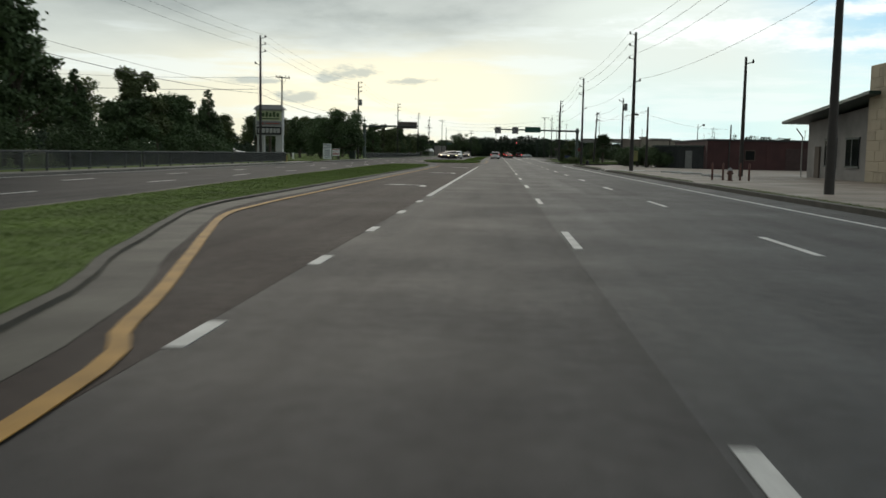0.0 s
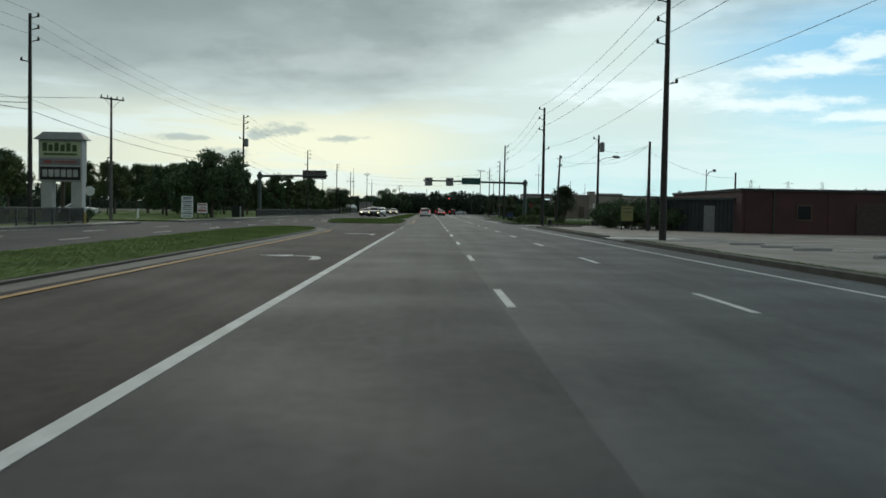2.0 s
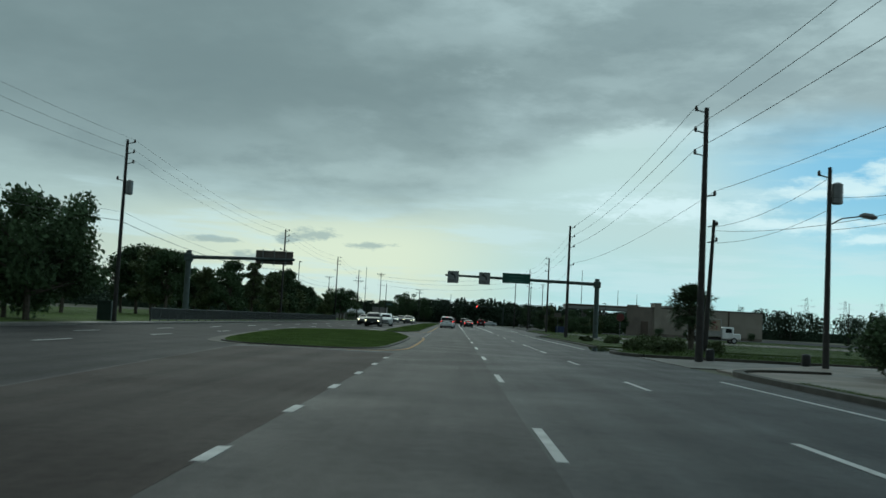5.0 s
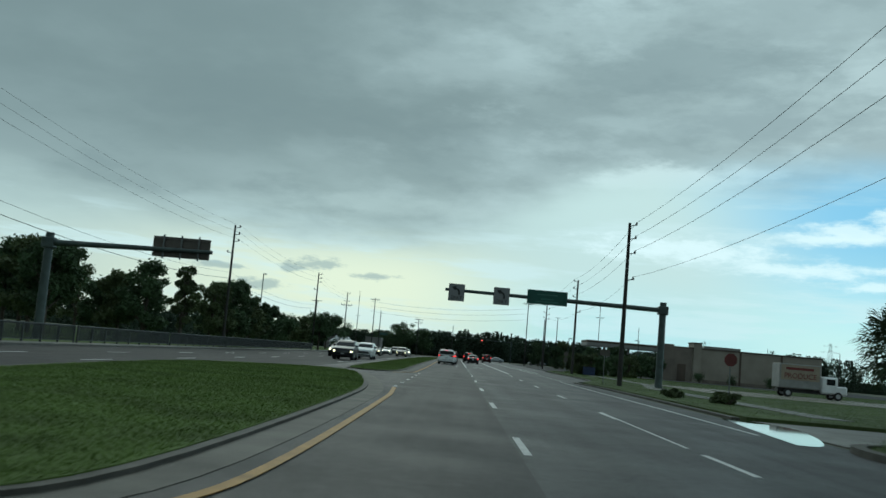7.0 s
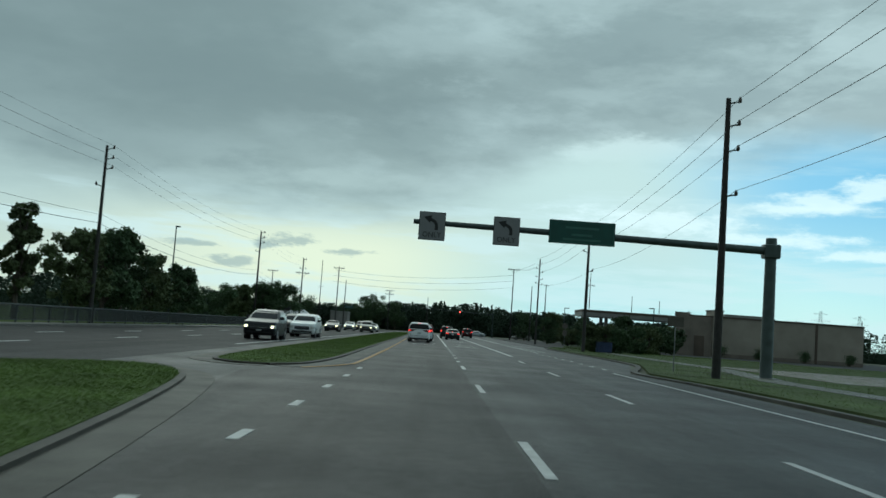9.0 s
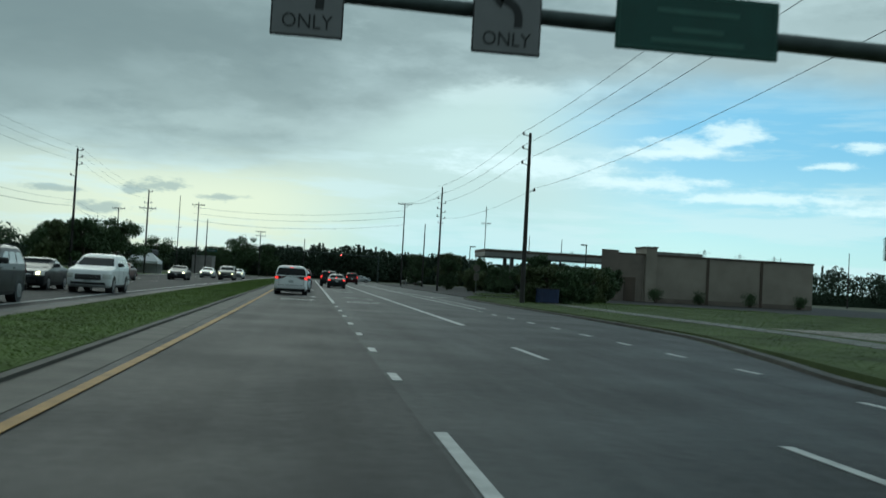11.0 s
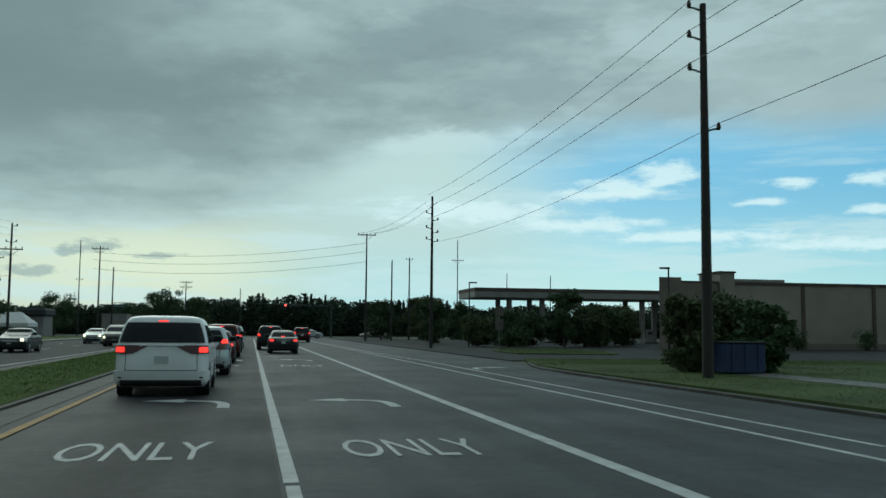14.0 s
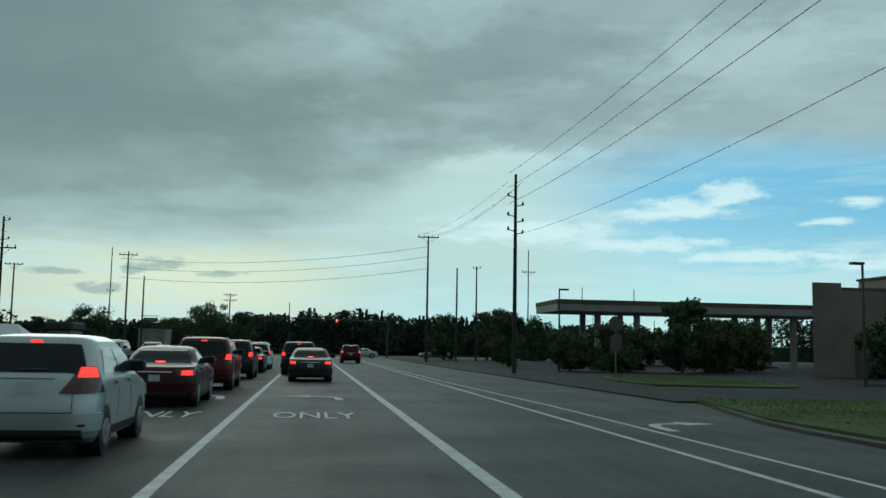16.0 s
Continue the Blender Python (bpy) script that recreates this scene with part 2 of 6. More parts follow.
EARTH = mat("dull rough ground", (0.07, 0.075, 0.04), 0.9, var=0.4, scale=0.1, fine=2.0, bump=0.4)
WATER = mat("standing rain water", (0.03, 0.032, 0.033), 0.03, var=0.1)
WOOD_POLE = mat("weathered pole wood", (0.032, 0.029, 0.027), 0.85, var=0.35, scale=4, fine=50, bump=0.5, spread=0.3)
STEEL_DARK = mat("dark green painted steel", (0.035, 0.05, 0.045), 0.45, 0.3, var=0.25, scale=3, fine=40)
STEEL_GANTRY = mat("weathered green grey steel", (0.068, 0.086, 0.082), 0.5, 0.3, var=0.3, scale=2.5, fine=40)
# distance haze put into the colour: far tower steel lightened
STEEL_HAZED = mat("haze-lightened lattice steel", (0.42, 0.44, 0.45), 0.6, 0.1, var=0.15, scale=2)
STEEL_GALV = mat("galvanised steel", (0.19, 0.195, 0.195), 0.45, 0.7, var=0.2, scale=4, fine=50)
# white sheeting with its backlit shade put into the colour as grey
SIGN_WHITE_SHADED = mat("shaded white sheeting", (0.225, 0.225, 0.23), 0.4, var=0.1, scale=2)
BOARD_WHITE = mat("white board paint", (0.78, 0.80, 0.80), 0.5, var=0.08, scale=2)
SIGN_BLACK = mat("black sign ink", (0.02, 0.02, 0.02), 0.4, var=0.1)
SIGN_GREEN = mat("green sign sheeting", (0.012, 0.075, 0.058), 0.4, var=0.15, scale=2)
SIGN_BACK = mat("dull aluminium sign back", (0.12, 0.105, 0.09), 0.55, 0.3, var=0.25, scale=2, fine=20)
SIGN_RED = mat("faded red sign paint", (0.33, 0.06, 0.045), 0.5, var=0.2)
SIGN_YELLOW = mat("yellow sign board", (0.21, 0.21, 0.075), 0.5, var=0.15)
SIGN_BLUE = mat("blue lettering", (0.04, 0.07, 0.16), 0.5, var=0.15)
SIGN_LIME = mat("pale green sign panel", (0.50, 0.54, 0.34), 0.5, var=0.12)
LEGEND = mat("dim sign legend", (0.05, 0.14, 0.11), 0.45, var=0.2)
RAIL_GREY = mat("dull grey railing paint", (0.055, 0.058, 0.058), 0.6, 0.2, var=0.25, scale=3)
CABLE = mat("black cable", (0.015, 0.015, 0.016), 0.6, var=0.2)
CERAMIC = mat("brown insulator glaze", (0.05, 0.04, 0.035), 0.3, var=0.2)
BARK = mat("tree bark", (0.085, 0.07, 0.055), 0.9, var=0.4, scale=5, fine=30, bump=0.5)
LEAF = mat("dark green leaves", (0.056, 0.084, 0.040), 0.55, var=0.5, scale=0.7, fine=5, spread=0.25, spec=0.12)
LEAF_OLIVE = mat("olive green leaves", (0.080, 0.100, 0.046), 0.55, var=0.5, scale=0.7, fine=5, spread=0.25, spec=0.12)
LEAF_FAR = mat("far woods leaves", (0.044, 0.064, 0.042), 0.7, var=0.5, scale=0.15, fine=2, spec=0.12)
FROND = mat("palm fronds", (0.058, 0.082, 0.042), 0.5, var=0.4, scale=2, fine=10, spec=0.12)
BRICK_RED = mat("dark red painted block", (0.058, 0.022, 0.022), 0.75, var=0.35, scale=0.6, fine=12, bump=0.3)
BRICK_TAN = mat("tan stone block", (0.30, 0.25, 0.18), 0.75, var=0.3, scale=0.8, fine=10, bump=0.4, spread=0.5)
STUCCO = mat("beige stucco", (0.30, 0.265, 0.22), 0.8, var=0.2, scale=0.4, fine=20, bump=0.2)
STUCCO_DK = mat("brown stucco trim", (0.095, 0.072, 0.056), 0.8, var=0.25, scale=0.6, fine=20, bump=0.2)
STUCCO_MID = mat("brownish stucco", (0.185, 0.155, 0.128), 0.8, var=0.25, scale=0.6, fine=20, bump=0.2)
STUCCO_GREY = mat("grey weathered wall", (0.23, 0.215, 0.205), 0.8, var=0.3, scale=0.5, fine=15, bump=0.2)
ROOF_GREEN = mat("dark green metal roof", (0.025, 0.05, 0.042), 0.45, 0.3, var=0.25, scale=0.8, fine=15)
ROOF_DARK = mat("dark roof felt", (0.04, 0.04, 0.042), 0.85, var=0.3, scale=0.6, fine=15)
CANOPY_WHITE = mat("canopy fascia paint", (0.24, 0.235, 0.22), 0.55, var=0.2, scale=0.8)
GLASS_DARK = mat("dark tinted glass", (0.012, 0.014, 0.015), 0.06, var=0.1, spec=0.18)
GLASS_SIDE = mat("clear side window glass", (0.035, 0.042, 0.044), 0.04, var=0.1, spec=0.9, coat=0.6)
RUBBER = mat("black tyre rubber", (0.018, 0.018, 0.018), 0.75, var=0.2, fine=80)
PLASTIC = mat("black grained plastic", (0.022, 0.022, 0.023), 0.55, var=0.2, fine=120)
RIM = mat("alloy rim", (0.42, 0.42, 0.43), 0.3, 0.8, var=0.12)
CHROME = mat("chrome", (0.6, 0.6, 0.6), 0.12, 1.0, var=0.05)
PLATE = mat("pale plate", (0.40, 0.42, 0.42), 0.45, var=0.1)
BRAKE = mat("lit red brake lamp", (1.0, 0.028, 0.02), 0.3, var=0.05, emit=1.7)
LAMP_RED = mat("red lamp lens", (0.065, 0.006, 0.006), 0.15, var=0.1, coat=0.6)
LAMP_CLEAR = mat("clear lamp lens", (0.55, 0.55, 0.52), 0.12, var=0.1, coat=0.6)
LAMP_ON = mat("lit headlamp", (1.0, 0.80, 0.42), 0.2, var=0.05, emit=5.0)
SIGNAL_RED = mat("lit red signal", (1.0, 0.04, 0.03), 0.3, var=0.05, emit=12.0)


def car_paint(name, color, metal=0.25):
    return mat(name, color, 0.32, metal * 0.6, var=0.12, scale=1.2, fine=200, coat=0.18, spec=0.2)


# ---------------------------------------------------------------- mesh helpers
def part(name, bm, material, parent=None, label="", smooth=False, data=None):
    """Links a bmesh as one mesh object, under a thing if one is given."""
    if data is None:
        data = bpy.data.meshes.new(name)
        bm.normal_update()
        bm.to_mesh(data)
        bm.free()
        data.materials.append(material)
        if smooth:
            data.shade_smooth()
            data.set_sharp_from_angle(angle=radians(38))
    ob = new(name, data)
    if parent is not None:
        ob.parent = parent
    if label:
        ob["label"] = label
    return ob


def thing(name, at, label, category, group="", kind="", turn=0.0):
    ob = new(name)
    ob.matrix_basis = pose(*at, 0, 0, turn)
    ob.empty_display_size = 0.2
    return tagged(ob, label, category, group, kind)


def box(bm, x0, x1, y0, y1, z0, z1, bevel=0.0, m=None):
    geo = bmesh.ops.create_cube(bm, size=1.0)
    vs = geo["verts"]
    for v in vs:
        v.co = Vector(((x0 + x1) / 2 + v.co.x * (x1 - x0), (y0 + y1) / 2 + v.co.y * (y1 - y0), (z0 + z1) / 2 + v.co.z * (z1 - z0)))
    if bevel:
        es = list({e for v in vs for e in v.link_edges})
        out = bmesh.ops.bevel(bm, geom=es, offset=bevel, segments=1, affect="EDGES", profile=0.5)
        vs = list({v for f in out["faces"] for v in f.verts} | {v for v in vs if v.is_valid})
    if m is not None:
        bmesh.ops.transform(bm, matrix=m, verts=[v for v in vs if v.is_valid])
    return bm


def boxes(*dims, bevel=0.0):
    bm = bmesh.new()
    for d in dims:
        box(bm, *d, bevel=bevel)
    return bm


def tube(bm, pts, radii, sides=8, caps=True):
    """A tapered tube along a line of points."""
    rings = []
    pts = [Vector(p) for p in pts]
    for k, p in enumerate(pts):
        d = (pts[min(k + 1, len(pts) - 1)] - pts[max(k - 1, 0)]).normalized()
        ref = Vector((0, 0, 1)) if abs(d.z) < 0.9 else Vector((1, 0, 0))
        u = d.cross(ref).normalized()
        w = u.cross(d)
        r = radii[k] if isinstance(radii, (list, tuple)) else radii
        rings.append([bm.verts.new(p + r * (math.cos(2 * math.pi * s / sides) * u + math.sin(2 * math.pi * s / sides) * w)) for s in range(sides)])
    for a, b in zip(rings, rings[1:]):
        for s in range(sides):
            bm.faces.new((a[s], a[(s + 1) % sides], b[(s + 1) % sides], b[s]))
    if caps:
        bm.faces.new(rings[0])
        bm.faces.new(rings[-1][::-1])
    return bm


def prism(outline, z0, z1, bm=None):
    """A slab over a flat outline given anticlockwise."""
    bm = bm or bmesh.new()
    lo = [bm.verts.new((x, y, z0)) for x, y in outline]
    hi = [bm.verts.new((x, y, z1)) for x, y in outline]
    n = len(outline)
    bm.faces.new(hi)
    bm.faces.new(lo[::-1])
    for k in range(n):
        bm.faces.new((lo[k], lo[(k + 1) % n], hi[(k + 1) % n], hi[k]))
    bmesh.ops.recalc_face_normals(bm, faces=bm.faces)
    return bm


def offset_line(pts, d):
    """A line moved sideways by d, to its right."""
    out = []
    for k, p in enumerate(pts):
        a, b = Vector(pts[max(k - 1, 0)]), Vector(pts[min(k + 1, len(pts) - 1)])
        t = (b - a).normalized()
        out.append((p[0] + t.y * d, p[1] - t.x * d))
    return out


def ribbon(pts, d0, d1, z0, z1):
    """A slab that follows a line, between two sideways distances."""
    bm = bmesh.new()
    a, b = offset_line(pts, d0), offset_line(pts, d1)
    rows = [[bm.verts.new((*p, z)) for p, z in ((p0, z0), (p0, z1), (p1, z1), (p1, z0))] for p0, p1 in zip(a, b)]
    for r, s in zip(rows, rows[1:]):
        for k in range(4):
            bm.faces.new((r[k], r[(k + 1) % 4], s[(k + 1) % 4], s[k]))
    bm.faces.new(rows[0])
    bm.faces.new(rows[-1][::-1])
    bmesh.ops.recalc_face_normals(bm, faces=bm.faces)
    return bm


def smooth_line(pts, n=6):
    """More points along a line, on a smooth curve through it."""
    P = [Vector(p) for p in pts]
    out = []
    for k in range(len(P) - 1):
        p0, p1, p2, p3 = P[max(k - 1, 0)], P[k], P[k + 1], P[min(k + 2, len(P) - 1)]
        for s in range(n):
            t = s / n
            q = 0.5 * (2 * p1 + (p2 - p0) * t + (2 * p0 - 5 * p1 + 4 * p2 - p3) * t * t + (3 * p1 - p0 - 3 * p2 + p3) * t ** 3)
            out.append(tuple(q))
    return out + [tuple(P[-1])]


def lettering(body, size, depth=0.01):
    """Words in the built-in font as a mesh, centred, lying in the xy plane."""
    cu = bpy.data.curves.new("lettering", "FONT")
    cu.body, cu.size, cu.extrude = body, size, depth / 2
    cu.align_x, cu.align_y = "CENTER", "CENTER"
    cu.resolution_u = 3
    tmp = new("lettering", cu)
    me = bpy.data.meshes.new_from_object(tmp)
    bpy.data.objects.remove(tmp)
    return me


def cloud_mesh(points, size, name, material, flat=0.0, rng=None):
    """Many small leaf quads at the points, turned every way."""
    rng = rng or np.random.default_rng(1)
    P = np.asarray(points, float)
    n = len(P)
    u = rng.normal(size=(n, 3))
    u[:, 2] *= 1 - flat
    u /= np.linalg.norm(u, axis=1)[:, None]
    v = np.cross(u, rng.normal(size=(n, 3)))
    v /= np.linalg.norm(v, axis=1)[:, None]
    s = (size * rng.uniform(0.55, 1.35, n))[:, None]
    V = np.stack([P - u * s, P - v * s * 0.5, P + u * s, P + v * s * 0.5], 1).reshape(-1, 3)
    me = bpy.data.meshes.new(name)
    me.from_pydata(V.tolist(), [], np.arange(4 * n).reshape(-1, 4).tolist())
    me.materials.append(material)
    return me


# ---------------------------------------------------------------- ground and roads
X_A, X_B, X_C, X_D = -3.35, 0.0, 3.35, 6.55
ground = part("ground", boxes((-2500, 2500, -2500, 2500, -0.5, -0.03)), EARTH)
tagged(ground, "dull rough ground reaching to the horizon", "ground", kind="structure")

road = part("road", prism([(-7.6, -60), (7.9, -60), (7.9, 120), (8.2, 190), (7.6, 197), (9.3, 205), (10.9, 213), (11.3, 228), (11.0, 250), (11.0, 256), (12.8, 270), (13, 420), (-10, 420), (-9.6, 190), (-9.6, 130), (-7.6, 98)], -0.4, 0.0), ASPHALT)
tagged(road, "wet dark grey asphalt carriageway with worn lane paint", "road", kind="structure")
road_opp = part("road_opposite", prism([(-22.4, -60), (-7.5, -60), (-7.5, 98), (-9.5, 130), (-9.5, 190), (-9.9, 420), (-22.4, 420)], -0.4, -0.004), ASPHALT_OPP)
tagged(road_opp, "worn grey asphalt carriageway for oncoming traffic", "road", kind="structure")
turn_lane = part("turn_lane", prism([(-3.9, 2), (-3.42, -25), (-3.42, 129.0), (-8.6, 129.3), (-9.4, 128), (-7.55, 98), (-7.6, 22), (-6.0, 12.6)], -0.3, 0.004), ASPHALT_OLD)
tagged(turn_lane, "brownish older asphalt of a left turn lane", "road", kind="structure")
inner_lane = part("inner_lane", prism([(-0.12, -55), (-0.12, 380), (-5.2, 380), (-4.9, 186), (-6.0, 179), (-5.0, 166), (-4.0, 150), (-4.0, 112), (-3.42, 112), (-3.42, -25), (-3.3, -55)][::-1], -0.3, 0.0016), ASPHALT_DARK)
tagged(inner_lane, "darker worn asphalt of the inner lane", "road", kind="structure")
cross_road = part("cross_road", boxes((-90, -22.4, 384, 404, -0.4, -0.002), (13, 110, 384, 404, -0.4, -0.002)), ASPHALT_OPP)
tagged(cross_road, "grey asphalt cross street at the junction", "road", kind="structure")
side_street = part("side_street", boxes((-60, -22.4, 110.2, 121.5, -0.4, -0.008)), ASPHALT_OPP)
tagged(side_street, "grey asphalt side street joining the road", "road", kind="structure")


def strip(parent, pts, w, material, name, z=0.008):
    return part(name, ribbon(pts, -w / 2, w / 2, z - 0.006, z), material, parent)


# solid lines
strip(road, [(X_A, 31), (X_A, 97)], 0.16, PAINT_W, "solid_line")
strip(road, [(X_D, -20), (X_D, 120)], 0.13, PAINT_W, "edge_line")
strip(road, [(6.72, 150), (6.75, 160), (6.65, 196)], 0.13, PAINT_W, "edge_line")
strip(road, [(X_C, 143.5), (3.42, 155)], 0.08, PAINT_W, "worn_line")
strip(road, [(0, 232), (0, 372)], 0.16, PAINT_W, "solid_line")
strip(road, [(3.75, 214), (3.75, 372)], 0.22, PAINT_W, "solid_line")
strip(road, [(7.3, 232), (7.35, 372)], 0.13, PAINT_W, "solid_line")
strip(road, [(8.25, 234), (8.35, 268), (7.9, 288), (7.8, 372)], 0.11, PAINT_W, "solid_line")
strip(road_opp, [(-10.4, 200), (-10.1, 372)], 0.13, PAINT_W, "edge_line", z=0.006)
strip(road_opp, [(-21.9, -20), (-21.9, 100)], 0.12, PAINT_W, "edge_line", z=0.006)
strip(road, [(-3.4, 372), (8.0, 372)], 0.6, PAINT_W, "stop_line", z=0.012)

dash = ribbon([(0, 0), (0, 3.05)], -0.065, 0.065, 0.002, 0.009)
dash_ob = part("lane_dash", dash, PAINT_W, road)
dash_ob.location = (X_B, 15.2, 0)
DASH = dash_ob.data
short = part("lane_dot", ribbon([(0, 0), (0, 1.0)], -0.07, 0.07, 0.002, 0.009), PAINT_W, road)
short.location = (X_A, 12.6, 0)
DOT = short.data


def piece(name, data, parent, x, y, z=0.0, turn=0.0):
    ob = new(name, data)
    ob.parent = parent
    ob.location, ob.rotation_euler = (x, y, z), (0, 0, turn)
    return ob


for k in range(-1, 16):
    y = 15.2 + 12.42 * k
    if k and y < 192:
        piece("lane_dash", DASH, road, X_B, y)
    if y < 214:
        piece("lane_dash", DASH, road, X_C, y - 0.2)
for k in range(-2, 30):
    for x in (-15.0, -18.5):
        piece("lane_dash", DASH, road_opp, x, 14.0 + 12.19 * k, -0.004)
for k in range(-2, 4):
    if k:
        piece("lane_dot", DOT, road, X_A, 12.6 + 4.88 * k)
for k in range(8):
    piece("lane_dot", DOT, road, X_B, 196.5 + 4.9 * k)
for k in range(9):
    piece("lane_dot", DOT, road, 7.1, 200 + 3.6 * k)
for k in range(6):
    piece("lane_dot", DOT, road, -3.4, 101 + 4.6 * k)
    piece("lane_dot", DOT, road, -3.4, 161 + 4.6 * k)


def arrow_mesh(flip=1):
    """A flat left turn arrow, as long as it is painted on roads."""
    bm = bmesh.new()
    path = smooth_line([(0.75, -1.0), (0.72, 0.1), (0.45, 0.75), (-0.15, 0.95)], 5)
    rows = []
    for k, p in enumerate(path):
        a, b = offset_line(path, -0.12)[k], offset_line(path, 0.12)[k]
        rows.append((bm.verts.new((a[0] * flip, a[1], 0.009)), bm.verts.new((b[0] * flip, b[1], 0.009))))
    for r, s in zip(rows, rows[1:]):
        bm.faces.new((r[0], r[1], s[1], s[0]))
    tri = [bm.verts.new((x * flip, y, 0.009)) for x, y in ((-0.1, 0.5), (-0.95, 0.93), (-0.1, 1.45))]
    bm.faces.new(tri)
    bmesh.ops.recalc_face_normals(bm, faces=bm.faces)
    for f in bm.faces:
        if f.normal.z < 0:
            f.normal_flip()
    out = bmesh.ops.extrude_face_region(bm, geom=list(bm.faces))
    bmesh.ops.translate(bm, vec=(0, 0, -0.006), verts=[v for v in out["geom"] if isinstance(v, bmesh.types.BMVert)])
    bmesh.ops.recalc_face_normals(bm, faces=bm.faces)
    return bm


arrow = part("turn_arrow", arrow_mesh(), PAINT_W, road)
arrow.location = (-4.95, 40, 0.004)
for x, y in ((-4.95, 65), (-4.95, 90), (1.75, 242.5), (-1.7, 242.5), (1.75, 271), (-1.7, 271)):
    piece("turn_arrow", arrow.data, road, x, y, 0.004 if x < -4 else 0.0)
right_arrow = part("turn_arrow", arrow_mesh(-1), PAINT_W, road)
right_arrow.location = (9.5, 261, 0)
only = lettering("ONLY", 1.0, 0.006)
only.materials.append(PAINT_W)
for x, y in ((-1.85, 234.7), (1.7, 234.7), (1.75, 263.6), (-1.75, 263.6)):
    ob = piece("road_lettering", only, road, x, y, 0.006)
    ob.scale = (0.70, 2.6, 1)
    ob["label"] = "worn white painted word ONLY"


def tufts(name, outline, count, height, z, label, seed, blade=None):
    """Short grass over an outline: many leaning blades in one mesh."""
    rng = np.random.default_rng(seed)
    P = np.array(outline)
    lo, hi = P.min(0), P.max(0)
    pts = []
    while sum(map(len, pts)) < count:
        q = rng.uniform(lo, hi, (count * 2, 2))
        x, y = q.T
        inside = np.zeros(len(q), bool)
        for (x1, y1), (x2, y2) in zip(P, np.roll(P, -1, 0)):
            cross = ((y1 > y) != (y2 > y)) & (x < (x2 - x1) * (y - y1) / (y2 - y1 + 1e-9) + x1)
            inside ^= cross
        pts.append(q[inside])
    q = np.concatenate(pts)[:count]
    a = rng.uniform(0, 2 * np.pi, count)
    h = height * rng.uniform(0.4, 1.3, count)
    w = 0.005 + 0.006 * rng.random(count)
    side = np.stack([np.cos(a), np.sin(a), 0 * a], 1) * w[:, None]
    lean = np.stack([np.cos(a * 3.3), np.sin(a * 3.3), 0 * a], 1) * (1.3 * h)[:, None]
    base = np.stack([q[:, 0], q[:, 1], np.full(count, z)], 1)
    tip = base + lean + np.stack([0 * a, 0 * a, h], 1)
    V = np.stack([base - side, base + side, tip], 1).reshape(-1, 3)
    me = bpy.data.meshes.new(name)
    me.from_pydata(V.tolist(), [], np.arange(3 * count).reshape(-1, 3).tolist())
    me.materials.append(blade or GRASS_BLADE)
    return tagged(new(name, me), label, "grass", kind="stuff")


def median(name, rim, yellow, seed, count, wide=0.6):
    """A raised grass island with a kerb all round."""
    line = smooth_line(rim + [rim[0]], 5)[:-1]
    top = part(name, prism(line, -0.3, 0.075), GRASS_SOIL)
    tagged(top, "low grassy traffic island with a flat concrete margin", "median", kind="structure")
    part("kerb", ribbon(line + line[:1], 0.0, 0.16, -0.3, 0.06), KERB, top, "low pale concrete kerb")
    part("margin", ribbon(line + line[:1], 0.16, wide, -0.3, 0.010), MARGIN, top)
    tufts("grass", line, count, 0.05, 0.072, "short green grass on the traffic island", seed)
    if yellow:
        strip(road, smooth_line(yellow, 6), 0.15, PAINT_Y, "yellow_line", z=0.02)
    return top


# outlines run anticlockwise, so that their right side is the road
median("median", [(-3.2, -30), (-4.5, 4), (-6.15, 13.4), (-7.2, 18.2), (-8.1, 23.5), (-8.25, 34), (-8.2, 88), (-8.35, 97), (-8.9, 103), (-10.2, 106.6), (-11.7, 107), (-12.7, 103), (-12.9, 90), (-12.4, 70), (-11.7, 40), (-10.9, 20), (-10.6, -30)],
       [(-3.0, -20), (-3.4, 4), (-4.0, 8.6), (-5.0, 13.0), (-5.85, 16.5), (-6.75, 20.6), (-7.0, 24.0), (-7.1, 34), (-7.2, 90), (-7.3, 98)], 11, 200000, 0.75)
median("median", [(-8.5, 130.6), (-6.5, 130.8), (-5.0, 132), (-4.25, 136), (-4.15, 152), (-4.5, 160), (-5.8, 171), (-7.0, 176.5), (-9, 177.5), (-12.2, 172), (-13.5, 165), (-12.9, 150), (-11.3, 135), (-10, 131.4)],
       [(-5.4, 129.85), (-4.4, 130.4), (-3.45, 132.6), (-3.1, 137), (-3.1, 152), (-3.18, 156), (-3.35, 160)], 12, 200000, 0.75)
median("median", [(-6.0, 182.6), (-5.2, 185), (-4.85, 192), (-4.95, 210), (-5.1, 240), (-5.4, 330), (-5.6, 368), (-7.6, 369), (-9.0, 330), (-8.6, 250), (-8.2, 210), (-7.9, 187), (-7.1, 182.8)],
       [(-4.9, 182.4), (-4.0, 186), (-3.75, 192), (-3.8, 225), (-4.2, 290), (-4.4, 366)], 13, 180000, 0.85)

